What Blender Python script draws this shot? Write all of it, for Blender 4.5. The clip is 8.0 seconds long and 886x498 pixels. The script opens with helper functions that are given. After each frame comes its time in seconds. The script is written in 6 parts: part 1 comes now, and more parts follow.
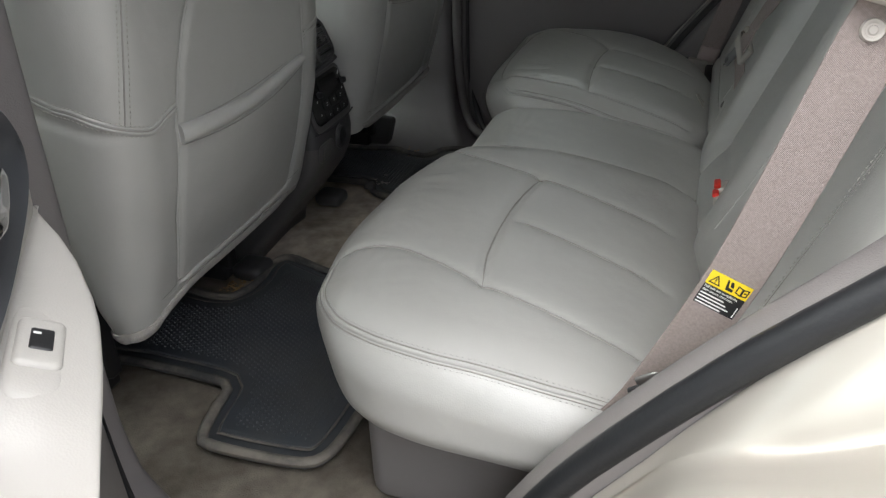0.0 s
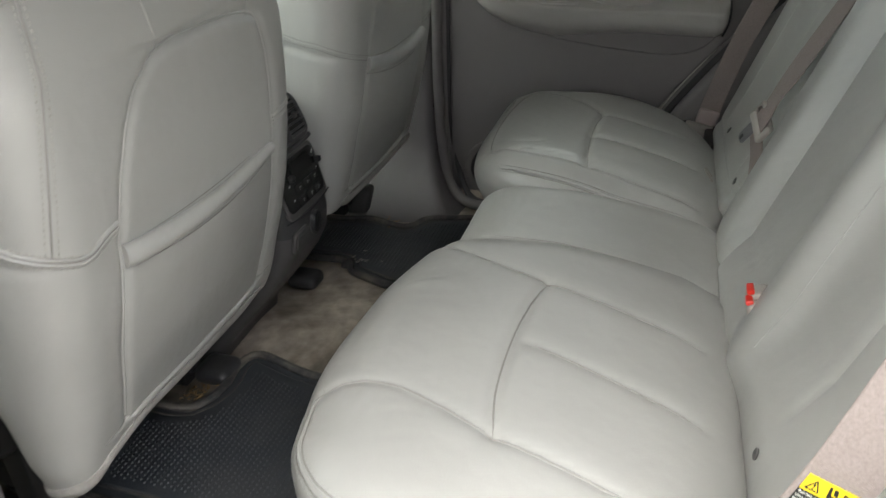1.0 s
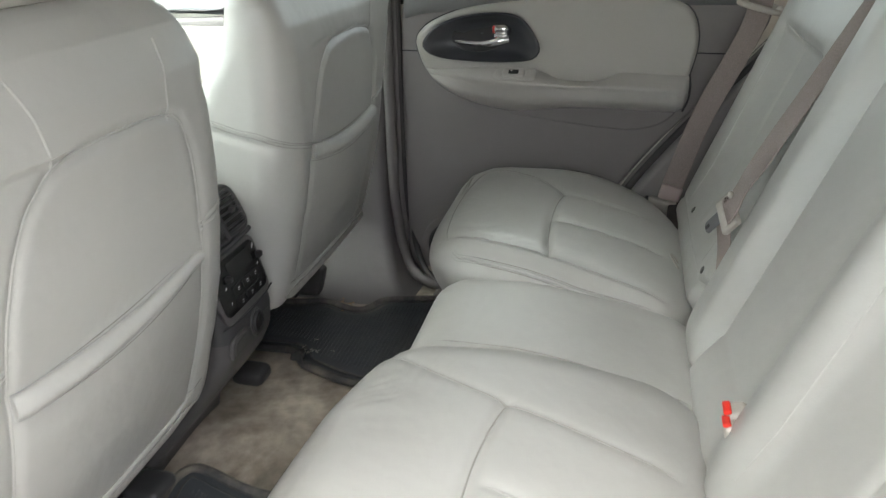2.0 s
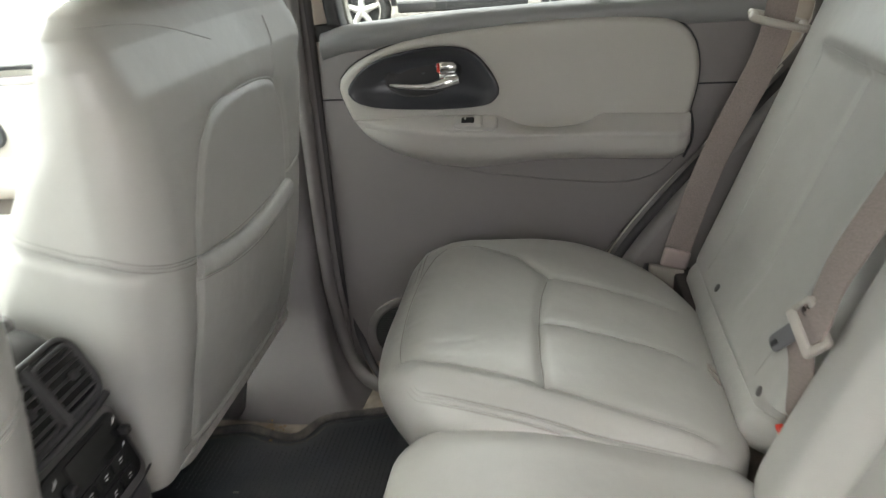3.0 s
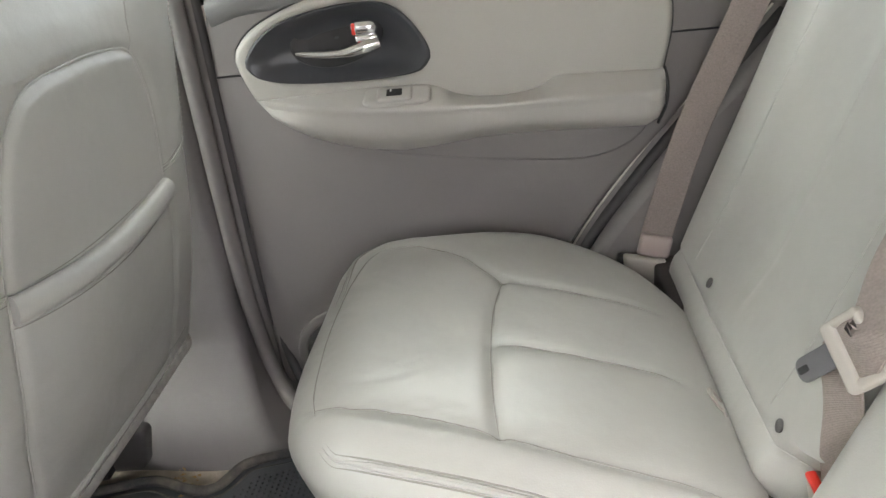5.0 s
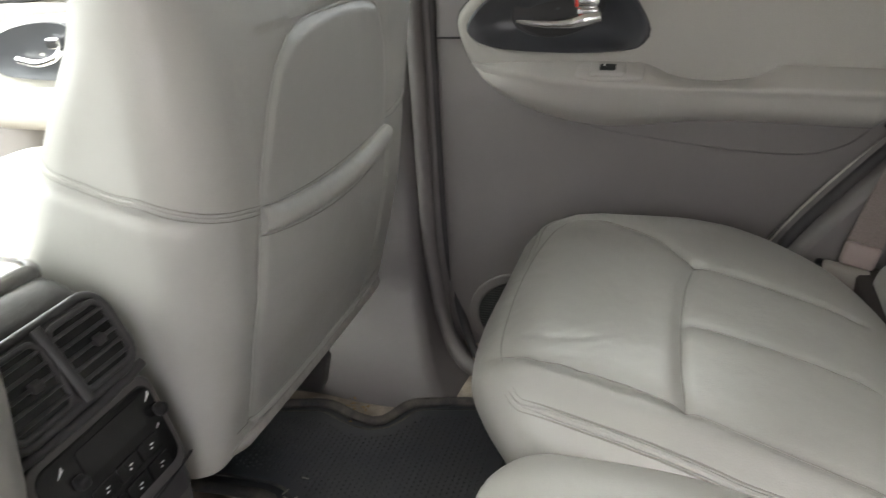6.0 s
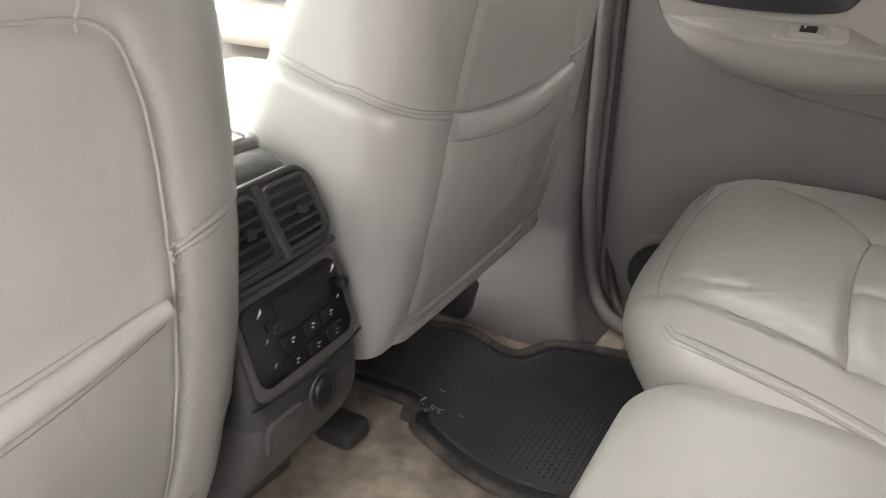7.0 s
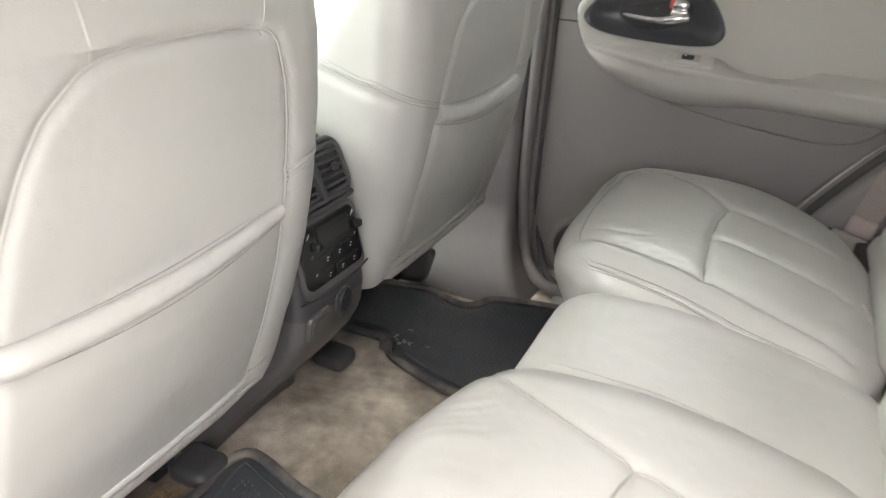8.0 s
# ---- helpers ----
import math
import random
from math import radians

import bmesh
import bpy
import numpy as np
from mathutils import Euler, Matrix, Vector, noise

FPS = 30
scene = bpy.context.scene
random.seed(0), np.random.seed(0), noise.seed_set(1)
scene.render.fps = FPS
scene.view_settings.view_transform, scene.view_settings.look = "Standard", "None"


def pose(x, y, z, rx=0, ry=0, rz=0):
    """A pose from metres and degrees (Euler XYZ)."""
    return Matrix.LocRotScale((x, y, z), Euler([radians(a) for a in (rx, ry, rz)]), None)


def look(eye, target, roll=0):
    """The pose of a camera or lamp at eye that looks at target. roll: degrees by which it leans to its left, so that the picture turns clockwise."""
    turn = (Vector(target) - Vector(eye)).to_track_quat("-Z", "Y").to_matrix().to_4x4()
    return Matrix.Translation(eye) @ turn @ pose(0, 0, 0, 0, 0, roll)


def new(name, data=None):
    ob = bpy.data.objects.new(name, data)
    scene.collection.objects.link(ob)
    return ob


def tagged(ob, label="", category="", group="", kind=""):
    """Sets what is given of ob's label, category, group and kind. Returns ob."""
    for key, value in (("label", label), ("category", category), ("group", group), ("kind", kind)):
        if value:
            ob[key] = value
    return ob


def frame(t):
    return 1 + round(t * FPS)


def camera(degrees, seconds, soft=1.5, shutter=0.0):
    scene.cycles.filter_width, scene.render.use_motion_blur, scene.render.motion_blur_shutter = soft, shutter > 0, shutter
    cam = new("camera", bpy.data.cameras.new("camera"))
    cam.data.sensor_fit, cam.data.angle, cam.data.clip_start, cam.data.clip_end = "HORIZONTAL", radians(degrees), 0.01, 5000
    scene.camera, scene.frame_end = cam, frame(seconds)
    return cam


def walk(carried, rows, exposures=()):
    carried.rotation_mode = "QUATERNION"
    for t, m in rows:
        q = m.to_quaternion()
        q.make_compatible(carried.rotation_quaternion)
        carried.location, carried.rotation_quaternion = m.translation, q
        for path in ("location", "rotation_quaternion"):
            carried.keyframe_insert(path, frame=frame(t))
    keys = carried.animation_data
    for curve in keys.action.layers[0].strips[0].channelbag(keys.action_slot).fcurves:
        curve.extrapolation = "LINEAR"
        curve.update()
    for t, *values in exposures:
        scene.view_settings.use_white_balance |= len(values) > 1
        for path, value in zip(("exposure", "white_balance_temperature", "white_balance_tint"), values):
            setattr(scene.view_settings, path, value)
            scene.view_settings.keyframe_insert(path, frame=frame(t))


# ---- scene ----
cam = camera(61.5, 8.0, soft=1.3, shutter=0.35)
PATH = [
    (0, (0.62, -1.255, 0.81), (0.054, 0.37, -0.21), -1.5),
    (0.1, (0.617, -1.251, 0.811), (0.05, 0.376, -0.205), -1.4),
    (0.2, (0.608, -1.238, 0.813), (0.039, 0.395, -0.19), -1.2),
    (0.3, (0.595, -1.218, 0.817), (0.021, 0.426, -0.165), -0.9),
    (0.4, (0.58, -1.198, 0.821), (0.002, 0.458, -0.139), -0.5),
    (0.5, (0.572, -1.186, 0.823), (-0.009, 0.476, -0.125), -0.3),
    (1, (0.537, -1.086, 0.832), (0.028, 0.602, -0.113), -1.4),
    (1.5, (0.533, -1.051, 0.863), (0.083, 0.684, -0.025), -1.4),
    (1.7, (0.545, -1.025, 0.867), (0.085, 0.722, 0.009), -1.2),
    (2.8, (0.444, -0.668, 0.87), (0.149, 1.134, 0.054), -2.6),
    (3, (0.439, -0.566, 0.847), (0.141, 1.242, 0.045), -3.9),
    (3.5, (0.456, -0.394, 0.821), (0.19, 1.433, 0.054), -8.0),
    (4, (0.471, -0.346, 0.788), (0.232, 1.466, -0.025), -7.9),
    (4.2, (0.47, -0.335, 0.784), (0.28, 1.474, -0.047), -7.2),
    (5.3, (0.451, -0.333, 0.768), (0.176, 1.449, -0.096), -5.2),
    (5.5, (0.437, -0.349, 0.765), (0.061, 1.414, -0.102), -4.6),
    (6, (0.405, -0.386, 0.765), (-0.193, 1.318, -0.094), -3.5),
    (6.5, (0.399, -0.416, 0.74), (-0.367, 1.2, -0.156), -1.7),
    (7, (0.391, -0.462, 0.725), (-0.518, 1.072, -0.181), -0.1),
    (7.5, (0.416, -0.569, 0.749), (-0.434, 0.987, -0.177), 3.0),
    (8, (0.465, -0.783, 0.774), (-0.262, 0.873, -0.08), 3.7),
]
EXPOSURES = [(0.0, 2.78, 6400, 10), (0.5, 3.13, 6500, 10), (1.0, 3.54, 6600, 9), (1.5, 4.03, 6450, 9), (3.0, 4.45, 6850, 12), (4.0, 5.1, 6750, 18), (5.5, 5.1, 6850, 12), (6.0, 4.44, 6850, 14), (6.5, 4.46, 7050, 17), (7.0, 4.58, 7050, 19), (8.0, 4.93, 6850, 14)]
walk(cam, [(t, look(eye, target, roll)) for t, eye, target, roll in PATH], EXPOSURES)


from mathutils.bvhtree import BVHTree


# ---- light ----
SUN_EL, SUN_AZ = 68.0, 262.0
world = bpy.data.worlds.new("world")
scene.world = world
world.use_nodes = True
wn = world.node_tree
sky = wn.nodes.new("ShaderNodeTexSky")
sky.sky_type = "NISHITA"
sky.sun_disc = False
sky.sun_elevation = radians(SUN_EL)
sky.sun_rotation = radians(SUN_AZ)
sky.dust_density = 4.0
sky.air_density = 0.7
overcast = wn.nodes.new("ShaderNodeHueSaturation")
overcast.inputs["Saturation"].default_value = 0.25
wn.links.new(sky.outputs[0], overcast.inputs["Color"])
wn.links.new(overcast.outputs[0], wn.nodes["Background"].inputs[0])
wn.nodes["Background"].inputs[1].default_value = 0.10
sun = new("sun", bpy.data.lights.new("sun", "SUN"))
sun.data.energy = 1.5
sun.data.angle = radians(110)
sun.data.color = (1.0, 0.985, 0.965)
sun.matrix_world = look((-0.30, -0.14, 2.5), (0, 0, 0))


# ---- materials ----
def material(name, base, rough=0.5, metal=0.0, var=0.06, scale=8.0, bump=0.0, bump_scale=400.0, coat=0.0, second=None,
             second_scale=3.0, second_amount=0.5, kind="noise", coat_rough=0.03, spec=0.5, edge=(0.42, 0.62)):
    m = bpy.data.materials.new(name)
    m.use_nodes = True
    nt = m.node_tree
    b = nt.nodes["Principled BSDF"]
    b.inputs["Roughness"].default_value = rough
    b.inputs["Metallic"].default_value = metal
    b.inputs["Coat Weight"].default_value = coat
    b.inputs["Coat Roughness"].default_value = coat_rough
    b.inputs["Specular IOR Level"].default_value = spec
    tc = nt.nodes.new("ShaderNodeTexCoord")
    n1 = nt.nodes.new("ShaderNodeTexNoise")
    n1.inputs["Scale"].default_value = scale
    n1.inputs["Detail"].default_value = 6
    nt.links.new(tc.outputs["Object"], n1.inputs["Vector"])
    ramp = nt.nodes.new("ShaderNodeMapRange")
    ramp.inputs[1].default_value, ramp.inputs[2].default_value = 0.25, 0.75
    ramp.inputs[3].default_value, ramp.inputs[4].default_value = 1 - var, 1 + var
    nt.links.new(n1.outputs["Fac"], ramp.inputs[0])
    col = nt.nodes.new("ShaderNodeMix")
    col.data_type = "RGBA"
    col.inputs["A"].default_value = (*base, 1)
    col.inputs["B"].default_value = (*(second or base), 1)
    col.inputs["Factor"].default_value = 0.0
    if second:
        n3 = nt.nodes.new("ShaderNodeTexNoise")
        n3.inputs["Scale"].default_value = second_scale
        n3.inputs["Detail"].default_value = 8
        n3.inputs["Roughness"].default_value = 0.65
        nt.links.new(tc.outputs["Object"], n3.inputs["Vector"])
        r3 = nt.nodes.new("ShaderNodeMapRange")
        r3.inputs[1].default_value, r3.inputs[2].default_value = edge
        r3.inputs[4].default_value = second_amount
        nt.links.new(n3.outputs["Fac"], r3.inputs[0])
        nt.links.new(r3.outputs[0], col.inputs["Factor"])
    hsv = nt.nodes.new("ShaderNodeHueSaturation")
    nt.links.new(col.outputs["Result"], hsv.inputs["Color"])
    nt.links.new(ramp.outputs[0], hsv.inputs["Value"])
    nt.links.new(hsv.outputs[0], b.inputs["Base Color"])
    r2 = nt.nodes.new("ShaderNodeMapRange")
    r2.inputs[3].default_value, r2.inputs[4].default_value = max(0.02, rough - 0.08), min(1, rough + 0.08)
    nt.links.new(n1.outputs["Fac"], r2.inputs[0])
    nt.links.new(r2.outputs[0], b.inputs["Roughness"])
    if bump:
        if kind == "voronoi":
            t = nt.nodes.new("ShaderNodeTexVoronoi")
            t.inputs["Scale"].default_value = bump_scale
            out = t.outputs["Distance"]
        elif kind == "weave":
            w1 = nt.nodes.new("ShaderNodeTexWave")
            w1.inputs["Scale"].default_value = bump_scale
            w1.bands_direction = "DIAGONAL"
            nt.links.new(tc.outputs["Object"], w1.inputs["Vector"])
            t = nt.nodes.new("ShaderNodeTexNoise")
            t.inputs["Scale"].default_value = bump_scale * 3
            add = nt.nodes.new("ShaderNodeMath")
            nt.links.new(w1.outputs["Fac"], add.inputs[0])
            nt.links.new(t.outputs["Fac"], add.inputs[1])
            out = add.outputs[0]
        else:
            t = nt.nodes.new("ShaderNodeTexNoise")
            t.inputs["Scale"].default_value = bump_scale
            t.inputs["Detail"].default_value = 4
            out = t.outputs["Fac"]
        nt.links.new(tc.outputs["Object"], t.inputs["Vector"])
        bp = nt.nodes.new("ShaderNodeBump")
        bp.inputs["Strength"].default_value = bump
        bp.inputs["Distance"].default_value = 0.002
        nt.links.new(out, bp.inputs["Height"])
        if kind == "voronoi" and bump_scale > 200:
            n5 = nt.nodes.new("ShaderNodeTexNoise")
            n5.inputs["Scale"].default_value = 14
            n5.inputs["Detail"].default_value = 3
            nt.links.new(tc.outputs["Object"], n5.inputs["Vector"])
            bp2 = nt.nodes.new("ShaderNodeBump")
            bp2.inputs["Strength"].default_value = 0.25
            bp2.inputs["Distance"].default_value = 0.012
            nt.links.new(n5.outputs["Fac"], bp2.inputs["Height"])
            nt.links.new(bp2.outputs[0], bp.inputs["Normal"])
        nt.links.new(bp.outputs[0], b.inputs["Normal"])
    return m


LEATHER = material("leather", (0.42, 0.415, 0.39), 0.37, var=0.035, scale=5, bump=0.06, bump_scale=560, kind="voronoi",
                   second=(0.385, 0.38, 0.355), second_scale=6, second_amount=0.5, coat=0.22, coat_rough=0.42, spec=0.6)
SEAM = material("seam_thread", (0.28, 0.27, 0.245), 0.6, var=0.05, scale=60)
THREAD = material("sewing_thread", (0.41, 0.40, 0.36), 0.7, var=0.08, scale=120)
FUZZ = material("felt_hem", (0.38, 0.36, 0.33), 0.95, var=0.16, scale=90, bump=0.6, bump_scale=700)
TRIM = material("grey_trim_plastic", (0.20, 0.185, 0.18), 0.55, var=0.04, scale=7, bump=0.15, bump_scale=650, kind="voronoi")
# the grey trim again, darkened to put the pillars' shade into its colour
TRIM_SHADED = material("shaded_trim_plastic", (0.160, 0.148, 0.146), 0.6, var=0.04, scale=7, bump=0.15, bump_scale=650, kind="voronoi")
TRIM_SILL = material("window_sill_plastic", (0.20, 0.20, 0.20), 0.3, var=0.04, scale=7, bump=0.12, bump_scale=650, kind="voronoi")
PAD = material("door_pad_vinyl", (0.40, 0.385, 0.35), 0.5, var=0.03, scale=6, bump=0.12, bump_scale=560, kind="voronoi")
ARM = material("armrest_plastic", (0.425, 0.408, 0.38), 0.36, var=0.03, scale=6, bump=0.08, bump_scale=600, kind="voronoi")
BLACK = material("black_plastic", (0.018, 0.018, 0.019), 0.42, var=0.1, scale=20, bump=0.1, bump_scale=700)
DISH = material("slate_black_plastic", (0.052, 0.054, 0.060), 0.33, var=0.08, scale=20, bump=0.08, bump_scale=700)
GLOSSY = material("black_gloss_panel", (0.008, 0.008, 0.009), 0.22, var=0.1, scale=20)
SCREEN = material("dark_screen", (0.004, 0.004, 0.005), 0.12, var=0.05)
RUBBER = material("rubber_seal", (0.011, 0.012, 0.0135), 0.5, var=0.12, scale=30, bump=0.2, bump_scale=300)
SEAL_DARK = material("dark_seal", (0.045, 0.042, 0.042), 0.6, var=0.1, scale=30, bump=0.2, bump_scale=300)
SEAL_GREY = material("grey_seal", (0.165, 0.152, 0.147), 0.65, var=0.08, scale=30, bump=0.2, bump_scale=300)
MAT = material("rubber_mat", (0.041, 0.047, 0.055), 0.42, var=0.2, scale=14, bump=0.25, bump_scale=260,
               second=(0.07, 0.066, 0.06), second_scale=9, second_amount=0.35, coat=0.35, coat_rough=0.35)
MAT_RIM = material("worn_rubber_rim", (0.05, 0.05, 0.05), 0.6, var=0.2, scale=25, bump=0.3, bump_scale=200,
                   second=(0.22, 0.195, 0.16), second_scale=10, second_amount=0.7)
CARPET = material("stained_carpet", (0.46, 0.405, 0.335), 0.98, var=0.36, scale=26, bump=1.0, bump_scale=420,
                  second=(0.20, 0.168, 0.132), second_scale=5, second_amount=0.70, edge=(0.42, 0.64), spec=0.1)
# the carpet is darker towards the near side, with a ragged border
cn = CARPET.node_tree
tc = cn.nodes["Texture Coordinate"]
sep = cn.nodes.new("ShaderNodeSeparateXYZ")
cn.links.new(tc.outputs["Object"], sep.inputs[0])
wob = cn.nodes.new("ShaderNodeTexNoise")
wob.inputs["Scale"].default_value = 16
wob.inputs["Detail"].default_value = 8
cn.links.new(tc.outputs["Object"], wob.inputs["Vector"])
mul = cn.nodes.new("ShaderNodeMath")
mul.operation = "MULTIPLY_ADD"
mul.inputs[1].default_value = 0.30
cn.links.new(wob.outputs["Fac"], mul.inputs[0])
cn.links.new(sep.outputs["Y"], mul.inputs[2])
near_tone = cn.nodes.new("ShaderNodeMapRange")
near_tone.inputs[1].default_value, near_tone.inputs[2].default_value = 0.12, -0.10
near_tone.inputs[3].default_value, near_tone.inputs[4].default_value = 1.0, 0.36
cn.links.new(mul.outputs[0], near_tone.inputs[0])
near_mix = cn.nodes.new("ShaderNodeMix")
near_mix.data_type, near_mix.blend_type = "RGBA", "MULTIPLY"
near_mix.inputs["Factor"].default_value = 1.0
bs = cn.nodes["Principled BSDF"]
cn.links.new(bs.inputs["Base Color"].links[0].from_socket, near_mix.inputs["A"])
cn.links.new(near_tone.outputs[0], near_mix.inputs["B"])
cn.links.new(near_mix.outputs["Result"], bs.inputs["Base Color"])
STUD = material("worn_rubber_studs", (0.055, 0.058, 0.062), 0.42, var=0.3, scale=30)
SLEEVE = material("rosy_beige_sleeve", (0.41, 0.335, 0.31), 0.4, var=0.04, scale=20)
GAP_BROWN = material("dark_brown_sheet", (0.05, 0.042, 0.04), 0.95, var=0.2, scale=60)
LID = material("console_lid_plastic", (0.075, 0.072, 0.07), 0.22, var=0.04, scale=9, coat=1.0, coat_rough=0.12)
CHROME = material("chrome", (0.75, 0.75, 0.76), 0.12, 1.0, var=0.03)
BLADE = material("slate_coated_steel", (0.12, 0.12, 0.125), 0.4, var=0.06, scale=40)
STEEL = material("dull_steel", (0.42, 0.41, 0.40), 0.35, 0.9, var=0.1, scale=40)
RED = material("red_plastic", (0.75, 0.035, 0.02), 0.35, var=0.05)
WHITE = material("white_print", (0.8, 0.8, 0.78), 0.6, var=0.02)
YELLOW = material("yellow_print", (0.85, 0.62, 0.02), 0.6, var=0.02)
LABEL_BLACK = material("black_print", (0.012, 0.012, 0.012), 0.6, var=0.02)
BELT = material("seat_belt_webbing", (0.285, 0.238, 0.218), 0.75, var=0.16, scale=420, bump=0.35, bump_scale=420, kind="weave")
BUCKLE = material("buckle_plastic", (0.40, 0.37, 0.33), 0.42, var=0.04, scale=20)
VENT = material("console_plastic", (0.050, 0.049, 0.050), 0.38, var=0.06, scale=9, bump=0.12, bump_scale=650, kind="voronoi")
CONSOLE = material("console_grey_plastic", (0.090, 0.085, 0.083), 0.45, var=0.05, scale=9, bump=0.12, bump_scale=650, kind="voronoi")
PAINT = material("champagne_paint", (0.55, 0.52, 0.46), 0.34, 0.6, var=0.03, scale=4, coat=0.6, coat_rough=0.10)
HEADLINER = material("headliner_cloth", (0.50, 0.48, 0.445), 0.95, var=0.05, scale=40, bump=0.3, bump_scale=500)
SILVER_PAINT = material("silver_paint", (0.62, 0.62, 0.62), 0.3, 0.3, var=0.03, coat=0.5)
ALLOY = material("alloy_wheel", (0.7, 0.69, 0.66), 0.35, 0.5, var=0.05)
TYRE = material("tyre_rubber", (0.03, 0.03, 0.03), 0.8, var=0.1, scale=30)
ASPHALT = material("pale_concrete", (0.115, 0.106, 0.092), 0.9, var=0.12, scale=1.5, bump=0.3, bump_scale=60, second=(0.09, 0.083, 0.072),
                   second_scale=0.35, second_amount=0.7)
DEBRIS = material("leaf_litter", (0.30, 0.20, 0.09), 0.9, var=0.3, scale=40)
# window glass: tinted, with a faint mirror
def tinted(name, through_part):
    m = bpy.data.materials.new(name)
    m.use_nodes = True
    tn = m.node_tree
    clear, gloss, both = tn.nodes.new("ShaderNodeBsdfTransparent"), tn.nodes.new("ShaderNodeBsdfGlossy"), tn.nodes.new("ShaderNodeMixShader")
    clear.inputs[0].default_value = (through_part * 0.95, through_part, through_part * 0.98, 1)
    gloss.inputs["Roughness"].default_value = 0.02
    both.inputs[0].default_value = 0.06
    tn.links.new(clear.outputs[0], both.inputs[1])
    tn.links.new(gloss.outputs[0], both.inputs[2])
    tn.links.new(both.outputs[0], tn.nodes["Material Output"].inputs[0])
    return m


tint = tinted("privacy_glass", 0.07)
smoke = tinted("smoke_door_glass", 0.60)
green = tinted("green_windscreen_glass", 0.86)
door_glass = tinted("front_door_glass", 0.74)


# ---- mesh helpers ----
def mesh_np(name, verts, faces):
    me = bpy.data.meshes.new(name)
    me.from_pydata([tuple(v) for v in verts], [], [tuple(f) for f in faces])
    me.update()
    return me


def part(name, data, mat, parent=None, label="", smooth=True, kind=""):
    """Links a mesh or bmesh as one mesh object under a thing or a part."""
    if isinstance(data, bmesh.types.BMesh):
        bmesh.ops.recalc_face_normals(data, faces=data.faces)
        me = bpy.data.meshes.new(name)
        data.to_mesh(me)
        data.free()
    else:
        me = data
    me.name = name
    if len(me.materials) == 0:
        me.materials.append(mat)
    if smooth:
        me.polygons.foreach_set("use_smooth", [True] * len(me.polygons))
        me.set_sharp_from_angle(angle=radians(40))
    ob = new(name, me)
    if parent is not None:
        ob.parent = parent
    return tagged(ob, label, kind=kind)


def thing(name, at, label, category, group="", kind="", rz=0):
    e = new(name)
    e.empty_display_size = 0.05
    e.matrix_basis = pose(*at, 0, 0, rz)
    return tagged(e, label, category, group, kind)


def rounded_steps(h, r, step):
    """Steps across a face: even on its flat, and by angle on its rounded edges."""
    flat = np.linspace(-(h - r), h - r, max(1, int(2 * (h - r) / step)) + 1) if h - r > 1e-6 else np.zeros(1)
    t = np.tan(np.linspace(0, math.pi / 4, max(2, int(r * 0.8 / step)) + 1))[1:] * r
    return np.concatenate([-(h - r) - t[::-1], flat, h - r + t])


def rbox_arrays(half, r, step):
    """A box with rounded edges (radii per axis), as a welded grid: vertices and quads."""
    half, r = np.array(half, float), np.minimum(np.array(r, float), np.array(half, float))
    V, F, base = [], [], 0
    for ax in range(3):
        a, b = [(1, 2), (2, 0), (0, 1)][ax]
        ga, gb_ = rounded_steps(half[a], r[a], step), rounded_steps(half[b], r[b], step)
        na, nb = len(ga) - 1, len(gb_) - 1
        A, B = np.meshgrid(ga, gb_, indexing="ij")
        for s in (-1, 1):
            P = np.zeros((na + 1, nb + 1, 3))
            P[..., a], P[..., b], P[..., ax] = A, B, s * half[ax]
            V.append(P.reshape(-1, 3))
            i = np.arange((na + 1) * (nb + 1)).reshape(na + 1, nb + 1) + base
            q = np.stack([i[:-1, :-1], i[1:, :-1], i[1:, 1:], i[:-1, 1:]], -1).reshape(-1, 4)
            F.append(q if s > 0 else q[:, ::-1])
            base += P.shape[0] * P.shape[1]
    V, F = np.concatenate(V), np.concatenate(F)
    key = np.round(V / 1e-5).astype(np.int64)
    _, first, inv = np.unique(key, axis=0, return_index=True, return_inverse=True)
    V, F = V[first], inv.reshape(-1)[F]
    q = np.clip(V, -(half - r), half - r)
    d = (V - q) / np.maximum(r, 1e-9)
    n = d / np.maximum(np.linalg.norm(d, axis=1, keepdims=True), 1e-9)
    return q + r * n, F


def rbox(name, half, r, centre=(0, 0, 0), step=0.02, warp=None, turn=None):
    V, F = rbox_arrays(half, (r, r, r) if isinstance(r, (int, float)) else r, step)
    if warp:
        V = warp(V)
    if turn is not None:
        V = V @ np.array(turn.to_3x3()).T
    return mesh_np(name, V + np.array(centre), F)


def loft(name, rings, caps=True, closed=True):
    n = len(rings[0])
    V = np.concatenate([np.asarray(r, float) for r in rings])
    F = []
    for k in range(len(rings) - 1):
        for j in range(n if closed else n - 1):
            a, b = k * n + j, k * n + (j + 1) % n
            F.append((a, b, b + n, a + n))
    if caps and closed:
        F.append(tuple(range(n))[::-1])
        F.append(tuple(range((len(rings) - 1) * n, len(rings) * n)))
    return mesh_np(name, V, F)


